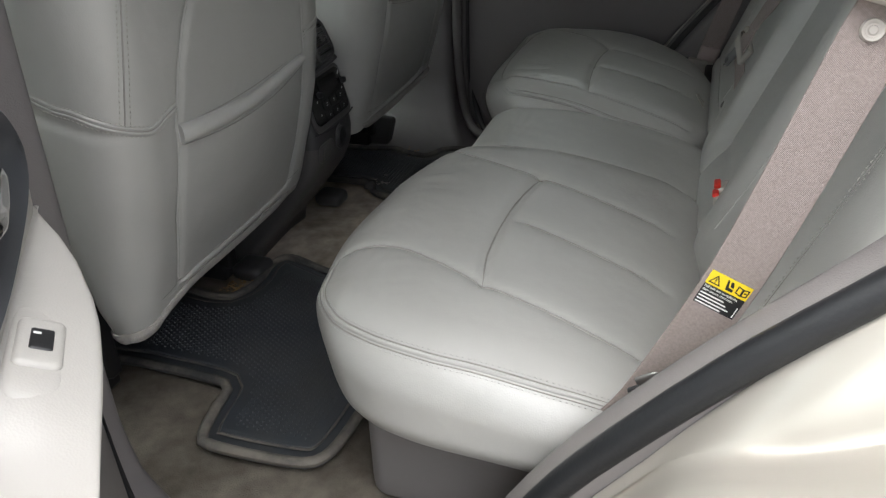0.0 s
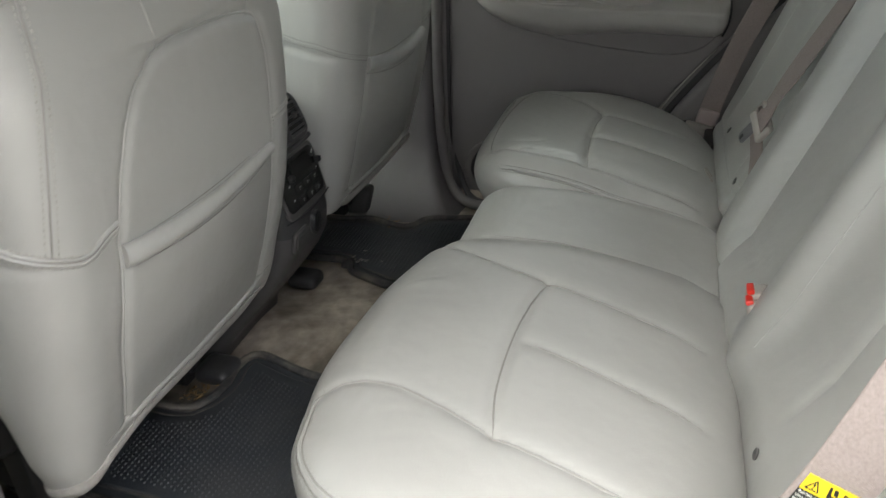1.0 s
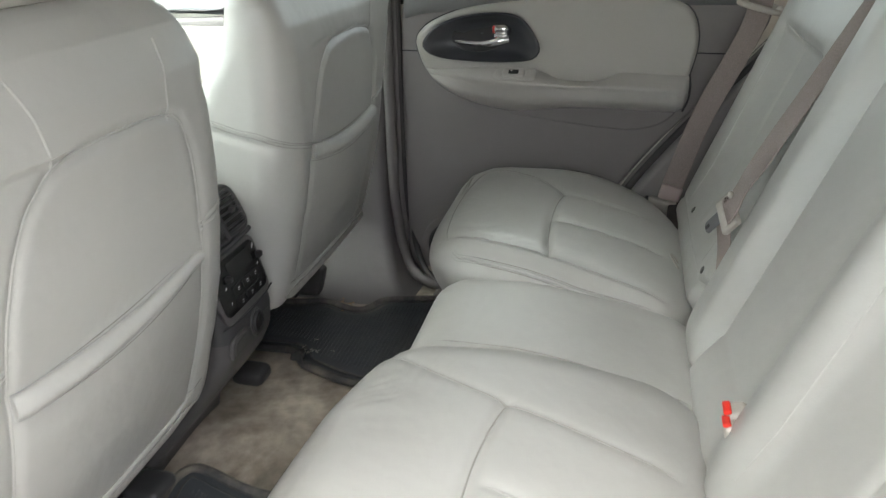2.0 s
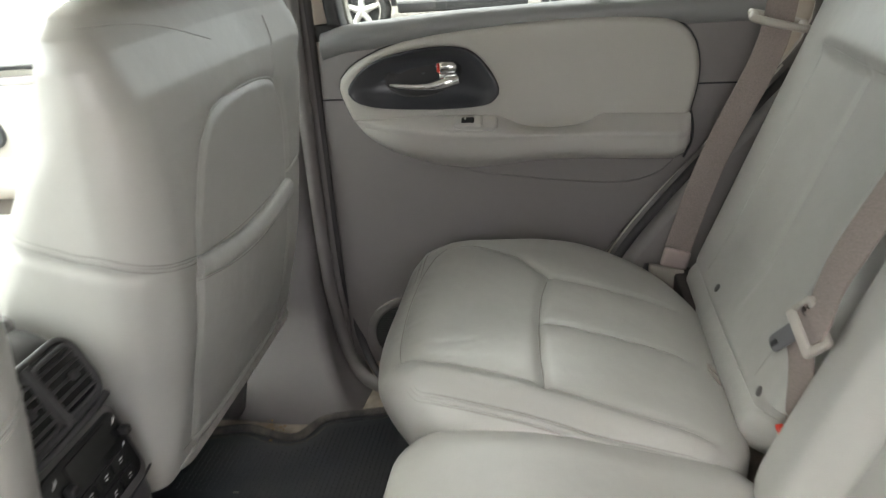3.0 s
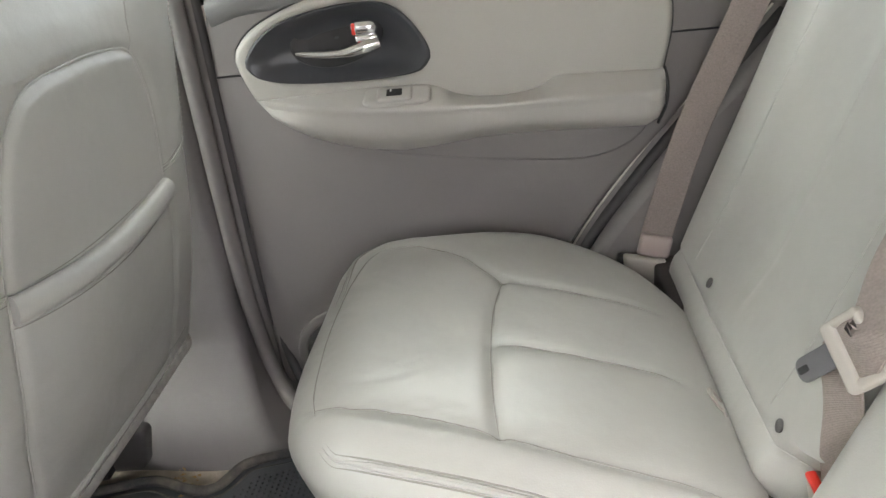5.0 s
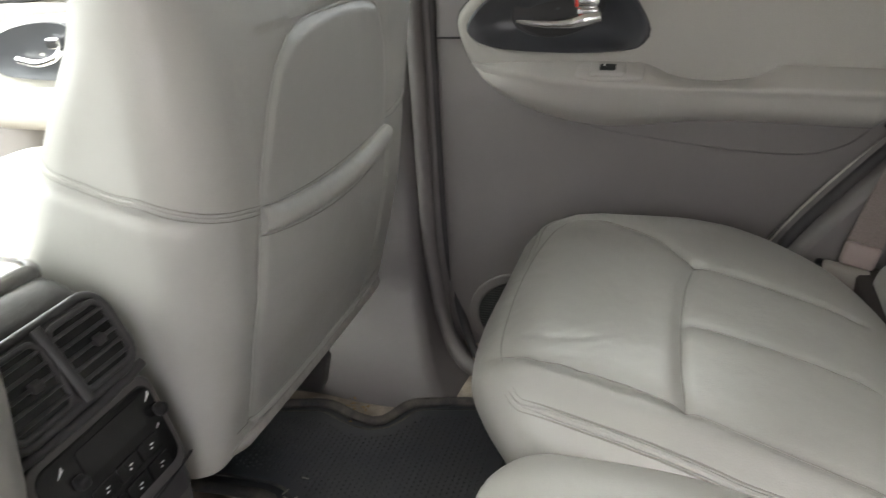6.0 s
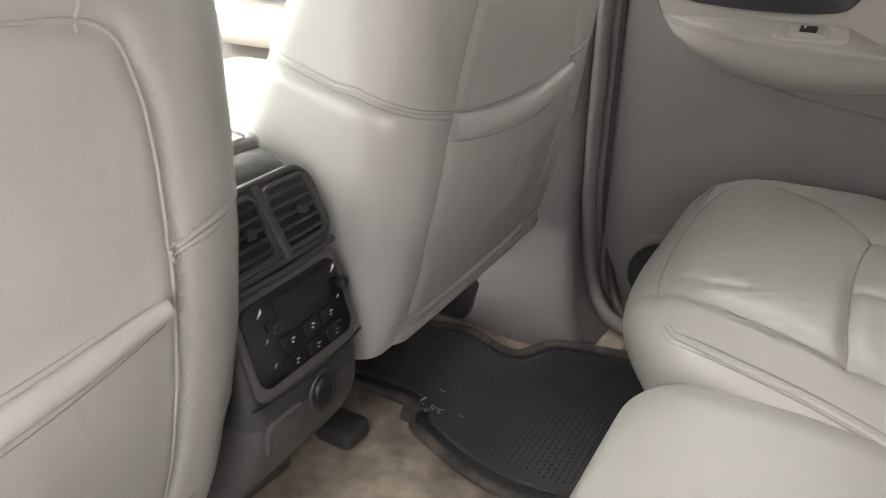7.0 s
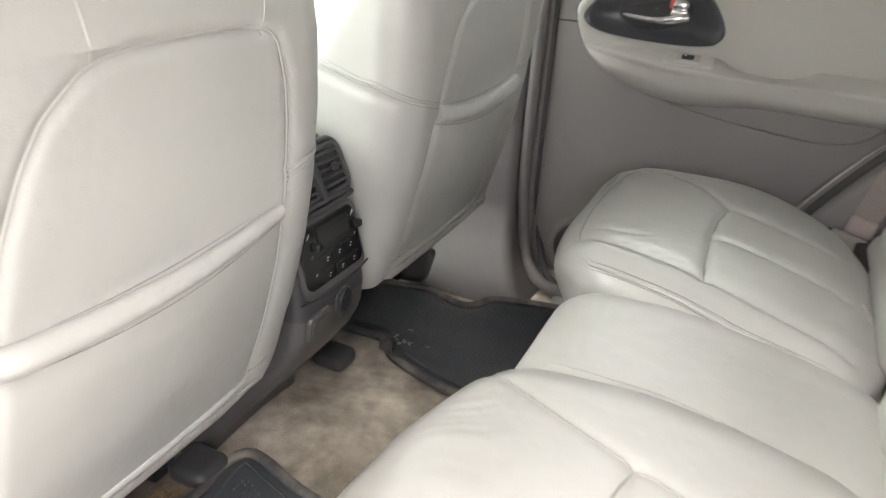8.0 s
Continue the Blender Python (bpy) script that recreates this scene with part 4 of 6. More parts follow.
def rear_cushion(s):
    wide = s < 0
    name = "rear_seat"
    t = thing(name, (0.43, s * 0.40, 0.0), "wide pale grey leather rear seat with a low middle place" if wide else "narrow pale grey leather rear seat, creased at its front edge",
              "car seat", "rear seats")
    o = Vector((-0.43, -s * 0.40, 0.0))
    L = seat_lines(s)
    grooves = [(L[0], 0.005, 0.006), (L[1], 0.0035, 0.006), (L[2], 0.0028, 0.006), (L[3], 0.003, 0.006)]
    if not wide:
        # swollen inner bolster and the short creases in front of it
        grooves[2] = (L[2], 0.0036, 0.008)
        grooves.append((L[4], 0.0016, 0.006))
        grooves.append(([(0.262, 0.250), (0.30, 0.236), (0.37, 0.216), (0.45, 0.197), (0.62, 0.176)], -0.0036, 0.012))
        grooves += [([(0.272, 0.272), (0.296, 0.282), (0.322, 0.276)], 0.0016, 0.0035), ([(0.318, 0.262), (0.338, 0.272), (0.356, 0.270)], 0.0016, 0.0035),
                    ([(0.352, 0.256), (0.372, 0.262), (0.392, 0.256)], 0.0014, 0.0035), ([(0.252, 0.318), (0.285, 0.312), (0.315, 0.318)], 0.0012, 0.005)]
    y0, y1 = (-0.695, -0.045) if wide else (0.150, 0.722)
    me = pad_mesh("seat_pad", 0.181, 0.680, y0, y1, 0.155, 0.312, (0.095, 0.085, 0.062), 0.085, s, grooves, 0.009)
    p = part("seat_pad", me, LEATHER, None)
    p.parent = t
    p.location = o
    pad_seams(p, me, L, wide)
    yo = y0 if wide else y1
    cy = (y0 + y1) / 2
    edge = [(0.64, yo, 0.262), (0.55, yo, 0.282), (0.42, yo, 0.298), (0.30, yo - s * 0.03, 0.299), (0.22, yo - s * 0.10, 0.297), (0.19, yo - s * 0.2, 0.294)]
    pad_piping(p, me, smooth_line(edge, 70), 0.28, 0.47, cy)
    if not wide:
        pad_piping(p, me, smooth_line([(0.252, 0.228), (0.262, 0.216), (0.278, 0.207), (0.333, 0.190), (0.397, 0.175), (0.45, 0.167), (0.50, 0.162), (0.64, 0.157)], 80), 0.27, 0.47, cy, True)
    if wide:
        mm = pad_mesh("middle_pad", 0.236, 0.70, -0.14, 0.185, 0.14, 0.287, (0.075, 0.07, 0.05), 0.0, 1, [([(0.30, -0.066), (0.45, -0.07), (0.67, -0.075)], 0.003, 0.006)], 0.010)
        m = part("middle_pad", mm, LEATHER, t, "lower flat middle place")
        m.location = o
        pad_seams(m, mm, [[(0.29, -0.055), (0.36, -0.058), (0.50, -0.062), (0.67, -0.068)]])
    base = rbox("seat_base", (0.20, 0.235, 0.095), (0.03, 0.03, 0.02), (0.475, s * 0.375, 0.075), 0.02)
    b = part("seat_base", base, TRIM, t, "grey plastic seat riser")
    b.location = o
    return t


wide_seat = rear_cushion(-1)
narrow_seat = rear_cushion(1)


def back_x(z):
    """The rear seat back's face: how far back it lies at a height."""
    return 0.672 + 0.36 * (z - 0.26)


def rear_back(s, y0, y1, t, label, splits, snaps):
    o = np.array((0.43, s * 0.40, 0.0))
    base = 0.215 if s > 0 else 0.198
    hy, hz, hx = (y1 - y0) / 2, (0.935 - base) / 2, 0.065
    V, F = rbox_arrays((hx, hy, hz), (0.05, 0.04, 0.09), 0.007)
    z = V[:, 2] + hz + base
    y = V[:, 1] + (y0 + y1) / 2
    front = V[:, 0] < 0
    # bolsters stand proud at both edges of each place, its middle is hollow
    for a, b in splits:
        c, h = (a + b) / 2, (b - a) / 2
        d = np.abs(y - c) / h
        hollow = 0.017 / (1 + np.exp((d - 0.62) / 0.05)) * np.clip((0.665 - z) / 0.025, 0, 1) * np.clip((z - 0.29) / 0.08, 0, 1)
        V[:, 0] += np.where(front & (y > a) & (y < b), hollow, 0)
        crease = 0.004 * np.exp(-((y - c) / 0.006) ** 2) * np.clip((0.66 - z) / 0.02, 0, 1) * np.clip((z - 0.31) / 0.02, 0, 1)
        V[:, 0] += np.where(front, crease, 0)
    for a, b in zip(splits[:-1], splits[1:]):
        V[:, 0] += np.where(front, 0.012 * np.exp(-((y - 0.5 * (a[1] + b[0])) / 0.010) ** 2), 0)
    if s < 0:
        # the outer place's bolster, the hollow middle place with its crease, and the middle place's own proud far edge
        step = 1 / (1 + np.exp(-np.clip((y + 0.190) / 0.006, -40, 40)))
        edge_of = np.clip((y - 0.035) / 0.045, 0, 1)
        edge_of = edge_of * edge_of * (3 - 2 * edge_of)
        foot = np.clip((z - 0.240) / 0.06, 0, 1)
        V[:, 0] += np.where(front, 0.32 * np.clip(-0.583 - y, 0, 0.08), 0)
        V[:, 0] += np.where(front, (0.026 * foot - 0.014) * step * (1 - edge_of) - 0.014 * edge_of - 0.014 * np.exp(-((y + 0.245) / 0.045) ** 2) + 0.007 * np.exp(-((y - 0.032) / 0.008) ** 2), 0)
    else:
        # the inner lower corner is cut away where the buckle stands
        V[:, 0] += np.where(front, 0.05 * np.clip((0.235 - y) / 0.045, 0, 1) * np.clip((0.305 - z) / 0.04, 0, 1), 0)
    if s > 0:
        low = np.clip((0.292 - z) / 0.05, 0, 1)
        V[:, 0] += np.where(front, 0.0055 * np.exp(-((z - 0.276) / 0.007) ** 2) - 0.014 * low, 0)
    W = np.stack([back_x(z) + V[:, 0] + hx, y, z], 1)
    me = mesh_np("back_pad", W - o, F)
    p = part("back_pad", me, LEATHER, t, label)
    tree = tree_of(me)

    def on(line, n=50):
        return drop(tree, [(-0.5, yy - o[1], zz - o[2]) for yy, zz in smooth_line(line, n)], (1, 0, 0), 0.5)

    for a, b in splits:
        c, h = (a + b) / 2, (b - a) / 2
        if s < 0 and c < -0.2:
            P, N = on([(-0.580, 0.31), (-0.580, 0.5), (-0.580, 0.80)], 90)
            part("seam", tube("seam", P, 0.0010, 6), SEAM, p)
            N = [(-0.94, 0.0, 0.34)] * len(P)
            for off in (0.006, -0.006):
                part("stitching", joined("stitching", stitches("stitching", P, N, off, 0.0032, 0.0030, 0.0006)), THREAD, p)
        for k, line in enumerate(([(c - 0.62 * h, 0.30), (c - 0.62 * h, 0.5), (c - 0.62 * h, 0.655)], [(c + 0.62 * h, 0.30), (c + 0.62 * h, 0.5), (c + 0.62 * h, 0.655)],
                                  [(c - 0.62 * h, 0.655), (c, 0.650), (c + 0.62 * h, 0.655)])):
            P, N = on(line)
            if len(P) > 4:
                part("seam", tube("seam", P, 0.0008, 6), LEATHER, p)
    if s > 0:
        P, N = on([(y0 + 0.03, 0.279), ((y0 + y1) / 2, 0.275), (y1 - 0.03, 0.279)], 60)
        part("seam", tube("seam", P, 0.0010, 6), LEATHER, p)
    for yy, zz in snaps:
        P, N = drop(tree, [(-0.5, yy - o[1], zz - o[2])], (1, 0, 0), 0.5)
        if P:
            n = Vector(N[0])
            me2 = loft("snap_button", [[tuple(Vector(P[0]) + n * h + n.orthogonal().normalized() * r * math.cos(a) + n.cross(n.orthogonal().normalized()) * r * math.sin(a))
                                        for a in np.linspace(0, 2 * math.pi, 18, endpoint=False)] for h, r in ((-0.002, 0.0068), (0.0012, 0.0068), (0.0020, 0.0052), (0.0022, 0.0004))])
            part("snap_button", fixed(me2), CONSOLE, p, "dark grey snap button")
    return t


rear_back(-1, -0.685, 0.164, wide_seat, "wide pale grey leather rear seat back with a middle place", [(-0.67, -0.195)], [(-0.440, 0.271)])
rear_back(1, 0.170, 0.690, narrow_seat, "narrow pale grey leather rear seat back with hollow middle", [(0.175, 0.68)], [(0.515, 0.300), (0.240, 0.298)])


# ---- front seats ----
def front_seat(s):
    cy = s * 0.362
    t = thing("front_seat", (-0.30, cy, 0.0), "pale grey leather front seat with a sewn back pocket", "car seat", "front seats")
    o = np.array((-0.30, cy, 0.0))
    xr = curve_of([(0.19, -0.062), (0.22, -0.046), (0.3, -0.022), (0.4, 0.002), (0.48, 0.014), (0.56, 0.02), (0.64, 0.021), (0.70, 0.014), (0.75, -0.004), (0.775, -0.022), (0.79, -0.040), (0.797, -0.055)])
    xf = curve_of([(0.19, -0.12), (0.34, -0.165), (0.405, -0.20), (0.425, -0.252), (0.45, -0.243), (0.607, -0.150), (0.70, -0.092), (0.77, -0.075), (0.797, -0.068)])
    wd = curve_of([(0.19, 0.238), (0.24, 0.252), (0.32, 0.259), (0.45, 0.262), (0.62, 0.264), (0.70, 0.262), (0.735, 0.258), (0.765, 0.246), (0.785, 0.218), (0.797, 0.165)])
    hem_z = (lambda a: 0.4500 + 0.50 * (a + 0.01) ** 2) if s < 0 else (lambda a: 0.467 + 0.60 * (a - 0.02) ** 2)
    out = [(-0.172, 0.235), (-0.177, 0.34), (-0.166, 0.47), (-0.148, 0.54), (-0.126, 0.585), (-0.10, 0.620), (-0.062, 0.646), (-0.02, 0.656), (0.06, 0.660), (0.12, 0.656), (0.150, 0.646), (0.163, 0.60), (0.165, 0.48), (0.160, 0.34), (0.150, 0.235)]
    out = [(y + (0.014 if s < 0 else 0.0) * (1.0 if y < 0.1 else 1.3), z) for y, z in out]
    # the near cover hangs lower at its outer corner
    dip = (lambda a, z: 0.034 * np.clip((-a - 0.10) / 0.15, 0, 1) ** 1.4 * np.clip((0.40 - z) / 0.2, 0, 1)) if s < 0 else (lambda a, z: 0 * a)
    zs = np.concatenate([np.linspace(0.198, 0.39, 44), np.linspace(0.395, 0.45, 16), np.linspace(0.4545, 0.72, 60), np.linspace(0.7225, 0.797, 36)])
    n = 300
    grid = []
    for z in zs:
        a, b, w = float(xf(z)), float(xr(z)), float(wd(z))
        r = min(0.062, (b - a) * 0.48)
        arc = math.pi / 2 * r
        fl, sd = 2 * (w - r), (b - a) - 2 * r
        total = 2 * fl + 2 * sd + 4 * arc
        ring = []
        for k in range(n):
            d = total * k / n
            if d < fl:
                ring.append((b, -(w - r) + d))
                continue
            d -= fl
            if d < arc:
                q = d / r
                ring.append((b - r + r * math.cos(q), w - r + r * math.sin(q)))
                continue
            d -= arc
            if d < sd:
                ring.append((b - r - d, w))
                continue
            d -= sd
            if d < arc:
                q = d / r
                ring.append((a + r - r * math.sin(q), w - r + r * math.cos(q)))
                continue
            d -= arc
            if d < fl:
                ring.append((a, w - r - d))
                continue
            d -= fl
            if d < arc:
                q = d / r
                ring.append((a + r - r * math.cos(q), -(w - r) - r * math.sin(q)))
                continue
            d -= arc
            if d < sd:
                ring.append((a + r + d, -w))
                continue
            d -= sd
            q = d / r
            ring.append((b - r + r * math.sin(q), -(w - r) - r * math.cos(q)))
        ring = np.array(ring)
        rear = np.clip((ring[:, 0] - (a + b) / 2) / max(1e-6, (b - a) / 2), 0, 1)
        yy = ring[:, 1]
        # slack cover: shallow hollows and the fuller pocket below its mouth
        full = np.clip(1 - (yy / 0.165) ** 2, 0, 1)
        mouth = hem_z(yy) + 0.002
        below = 1 / (1 + math.e ** np.clip((z - mouth) / 0.006, -30, 30))
        ring[:, 0] += rear * (full * 0.012 * below * np.clip((z - 0.22) / 0.1, 0, 1) - (0.004 * full + 0.009 * full ** 0.4 * np.exp(-np.clip((z - mouth) / 0.022, 0, 9))) * (1 - below) * (z < 0.66))
        gap = seg_dist(np.stack([yy, np.full(n, z)], 1), out)
        ring[:, 0] -= rear * 0.0045 * np.exp(-(gap / 0.006) ** 2)
        band = np.exp(-((z - (0.508 - 0.024 * (s < 0) * (yy < 0) + np.where((s < 0) & (yy > 0), 0.10, 0.24) * np.clip(0.012 - ring[:, 0], 0, 1))) / 0.007) ** 2) * (np.abs(yy) > 0.168)
        ring[:, 1] += 0.020 * np.clip(ring[:, 1] / 0.26, 0, 1) ** 3 * np.clip((z - 0.22) / 0.1, 0, 1) * np.clip((0.79 - z) / 0.08, 0, 1)
        if s > 0:
            # the far seat's outer shoulder leans back and stays square to the top
            lean = np.interp(z, [0.50, 0.60, 0.72, 0.797], [0, 0.012, 0.034, 0.036])
            ring[:, 0] += lean * np.clip((ring[:, 1] - 0.10) / 0.16, 0, 1) ** 1.5 * np.clip((ring[:, 0] + 0.10) / 0.08, 0, 1)
            ring[:, 1] += np.interp(z, [0.74, 0.765, 0.785, 0.797], [0, 0.012, 0.034, 0.065]) * np.clip(ring[:, 1] / 0.2, 0, 1)
        sc = 1 - 0.012 * band
        ring[:, 1] *= sc
        grid.append(np.stack([ring[:, 0], ring[:, 1], z - dip(ring[:, 1], z)], 1))
    me = loft("back_cover", [g + np.array((0, cy, 0)) - o for g in grid])
    cover = part("back_cover", fixed(me), LEATHER, t, "pale grey leather seat back cover")
    tree = tree_of(me)

    def rear_line(line, k=60):
        return drop(tree, [(0.6, yy, zz) for yy, zz in smooth_line(line, k)], (-1, 0, 0), 0.1)

    # raised outline of the pocket panel
    P, N = rear_line(out, 150)
    part("pocket_outline", tube("pocket_outline", np.array(P) + np.array(N) * 0.0001, 0.0016, 8), LEATHER, cover)
    # rolled mouth of the pocket
    y = np.linspace(-0.164, 0.160, 60) + (0.014 if s < 0 else 0.0)
    P, N = drop(tree, [(0.6, a, hem_z(a) - 0.003) for a in y], (-1, 0, 0), 0.1)
    rr = [0.0132 - 0.0050 * k / len(P) for k in range(len(P))] if s < 0 else [0.0135] * len(P)
    part("pocket_hem", tube("pocket_hem", np.array(P) + np.array(N) * 0.003, rr, 14, ups=N, flat=0.72), LEATHER, cover, "rolled leather pocket mouth")
    # thin dark line drawn as the shadow inside the pocket's opening
    P, N = drop(tree, [(0.6, a, hem_z(a) + (0.0095 if s < 0 else 0.0120)) for a in y], (-1, 0, 0), 0.1)
    part("pocket_mouth_shadow", tube("pocket_mouth_shadow", np.array(P) - np.array(N) * 0.0006, [0.0003 + 0.0008 * math.sin(math.pi * k / (len(P) - 1)) for k in range(len(P))], 8), SEAM, cover)
    P, N = drop(tree, [(0.6, a, hem_z(a) - (0.0175 if s < 0 else 0.0205)) for a in y], (-1, 0, 0), 0.1)
    part("seam", tube("seam", P, 0.0006, 6), SEAM, cover)
    # double-sewn seam to both sides of the pocket and round the flanks
    for q in (-1, 1):
        y0 = {(-1, -1): 0.156, (-1, 1): 0.183, (1, -1): 0.169, (1, 1): 0.167}[(s, q)]
        dz = -0.024 if s < 0 and q < 0 else 0.0
        P, N = rear_line([(q * y0, 0.497), (q * (y0 + 0.20) / 2, 0.501 + 0.3 * dz), (q * 0.200, 0.506 + dz)], 20)
        rise, tilt = (0.012, 0.14) if s < 0 and q > 0 else (0.038, 0.38) if s < 0 else (0.033, 0.30)
        P2, N2 = drop(tree, [(x - o[0], q * 0.6, 0.506 + rise + dz + tilt * (-0.062 - x)) for x in np.linspace(-0.062, -0.20, 36)], (0, -q, 0), 0.1)
        C = []
        for a in np.linspace(0.12, math.pi / 2 - 0.12, 10):
            w = Vector((-math.cos(a), -q * math.sin(a), 0))
            hit, nn, _, _ = tree.ray_cast(Vector((-0.05 - o[0], q * 0.20, 0.506 + dz + rise * (a / 1.45) ** 1.3)) - w * 0.4, w)
            if hit is not None:
                C.append((tuple(hit), tuple(nn if nn.dot(w) < 0 else -nn)))
        P, N = P + [c[0] for c in C] + P2, N + [c[1] for c in C] + N2
        line = smooth_line(P, 110)
        level = np.convolve(np.pad(line[:, 2], 9, mode="edge"), np.hanning(21)[1:-1] / np.hanning(21).sum(), "valid")
        line[:, 2] = level
        for k in (0, 1):
            line[4:-4, k] = np.convolve(line[:, k], np.hanning(11)[1:-1] / np.hanning(11).sum(), "valid")
        line += smooth_line(N, 110) * 0.0008
        part("seam", tube("seam", line, 0.0014 if s < 0 else 0.0010, 6), SEAM if s < 0 else LEATHER, cover)
        nn = smooth_line(N, 110)
        nn /= np.linalg.norm(nn, axis=1, keepdims=True)
        B = np.cross(nn, np.gradient(line, axis=0) / np.linalg.norm(np.gradient(line, axis=0), axis=1, keepdims=True))
        for off in (0.0068, -0.0068):
            if s < 0:
                part("welt", tube("welt", line + B * off * 0.40, 0.0022, 8), LEATHER, cover)
                part("stitching", joined("stitching", stitches("stitching", line, nn, off, 0.0030, 0.0026, 0.0008)), THREAD, cover)
            else:
                part("seam", tube("seam", line + B * off * 0.66, 0.0005, 6), SEAM, cover)
    # upright double stitching on the outer corner, and the seams above the pocket
    C = []
    for z in np.linspace(0.495 if s < 0 else 0.515, 0.735, 60):
        w = Vector((-0.75, -s * 0.66, 0)).normalized()
        hit, nn, _, _ = tree.ray_cast(Vector((-0.045 - o[0], s * (0.193 - 0.26 * (min(z, 0.66) - 0.5) if s < 0 else 0.20), z)) - w * 0.4, w)
        if hit is not None:
            C.append((tuple(hit), tuple(nn if nn.dot(w) < 0 else -nn)))
    line, nn = np.array([c[0] for c in C]), np.array([c[1] for c in C])
    part("seam", tube("seam", line, 0.0012, 6), SEAM, cover)
    for off in (0.006, -0.006):
        part("stitching", joined("stitching", stitches("stitching", line, nn, off)), THREAD, cover)
    high = [(-0.23, 0.722), (-0.149, 0.737), (-0.105, 0.741), (-0.066, 0.746), (-0.056, 0.734), (-0.046, 0.70), (-0.040, 0.652)] if s < 0 else [(-0.225, 0.774), (-0.149, 0.768), (-0.09, 0.757), (0.0, 0.730)]
    for line in (high, [(0.150, 0.648), (0.158, 0.68), (0.168, 0.71), (0.172, 0.738)]):
        P, N = rear_line(line, 40)
        part("seam", tube("seam", P, 0.0012, 8), LEATHER, cover)
    # sewn edge of the lower hem
    P, N = rear_line([(a, z - dip(a, z)) for a, z in ((-0.203, 0.240), (-0.12, 0.231), (0.0, 0.229), (0.12, 0.233), (0.203, 0.246))], 60)
    part("hem_seam", tube("hem_seam", np.array(P) - np.array(N) * 0.0002, 0.0008, 6), SEAM, cover)
    part("hem_roll", tube("hem_roll", np.array(P) + np.array((0, 0, -0.007)) - np.array(N) * 0.0032, [0.0065 * min(1, 0.15 + min(k, len(P) - 1 - k) / 12) for k in range(len(P))], 10, flat=0.8, ups=N), LEATHER, cover)
    # felt strip closing the cover's lower edge
    P, N = rear_line([(a, z - dip(a, z)) for a, z in ((-0.205, 0.214), (-0.12, 0.207), (0.0, 0.204), (0.12, 0.207), (0.205, 0.214))], 60)
    C = []
    for a in np.linspace(0.15, math.pi / 2 - 0.1, 10):
        w = Vector((-math.cos(a), -s * math.sin(a), 0))
        hit, nn, _, _ = tree.ray_cast(Vector((-0.085 - o[0], s * 0.19, 0.214 - 0.006 * a - dip(s * (0.20 + 0.03 * math.sin(a)), 0.214))) - w * 0.4, w)
        if hit is not None:
            C.append((tuple(hit), tuple(nn if nn.dot(w) < 0 else -nn)))
    P2, N2 = drop(tree, [(x - o[0], s * 0.6, 0.205 - dip(s * 0.24, 0.205)) for x in np.linspace(-0.088, -0.118, 8)], (0, -s, 0), 0.1)
    P, N = (P + [c[0] for c in C] + P2, N + [c[1] for c in C] + N2) if s > 0 else (P2[::-1] + [c[0] for c in C][::-1] + P, N2[::-1] + [c[1] for c in C][::-1] + N)
    part("felt_hem", tube("felt_hem", np.array(P) - np.array((0.002, 0, 0.004)), [(0.0145 if s > 0 else 0.0125) * min(1, 0.25 + min(k, len(P) - 1 - k) / (6 if s > 0 else 14)) for k in range(len(P))], 10, flat=0.6 if s > 0 else 0.45, ups=N), FUZZ, t, "fuzzy grey felt lower hem")
    # seat cushion, base and rails
    seat = rbox("seat", (0.26, 0.26, 0.085), (0.09, 0.08, 0.055), (-0.47 - o[0], 0, 0.33), 0.012)
    part("seat", seat, LEATHER, t, "pale grey leather seat cushion")
    part("seat_pan", rbox("seat_pan", (0.24, 0.215, 0.05), 0.03, (-0.44 - o[0], 0, 0.20), 0.03), BLACK, t)
    for q in (-1, 1):
        part("rail", rbox("rail", (0.22, 0.018, 0.020), 0.006, (-0.43 - o[0], q * 0.175, 0.016), 0.05), BLACK, t)
        part("rail_bracket", rbox("rail_bracket", (0.02, 0.014, 0.07), 0.006, (-0.215 - o[0], q * 0.175, 0.095), 0.05), BLACK, t)
        part("rail_bracket", rbox("rail_bracket", (0.02, 0.014, 0.07), 0.006, (-0.60 - o[0], q * 0.175, 0.095), 0.05), BLACK, t)
    # box and cross tube added to block light under the seat; rail end covers
    part("under_seat_block", rbox("under_seat_block", (0.20, 0.155, 0.052), 0.02, (-0.46 - o[0], 0, 0.085), 0.03), BLACK, t, "dark box added under the seat to keep light out")
    part("cross_tube", tube("cross_tube", [(-0.225 - o[0], -0.18, 0.135), (-0.225 - o[0], 0.18, 0.135)], 0.012, 12), BLACK, t)
    for q in (1,) if s > 0 else ():
        cover = rbox("rail_cover", (0.034, 0.017, 0.040), (0.014, 0.008, 0.014), (-0.185 - o[0], q * 0.195, 0.034), 0.006, warp=lambda v: v + np.stack([0.25 * v[:, 2], 0 * v[:, 0], 0 * v[:, 0]], 1))
        part("rail_cover", cover, CONSOLE, t, "grey plastic seat rail end cover")
    # headrest
    part("headrest", rbox("headrest", (0.052, 0.150, 0.095), (0.042, 0.055, 0.045), (-0.045 - o[0], 0, 0.885), 0.008, turn=pose(0, 0, 0, 0, 8, 0)), LEATHER, t, "pale grey leather headrest")
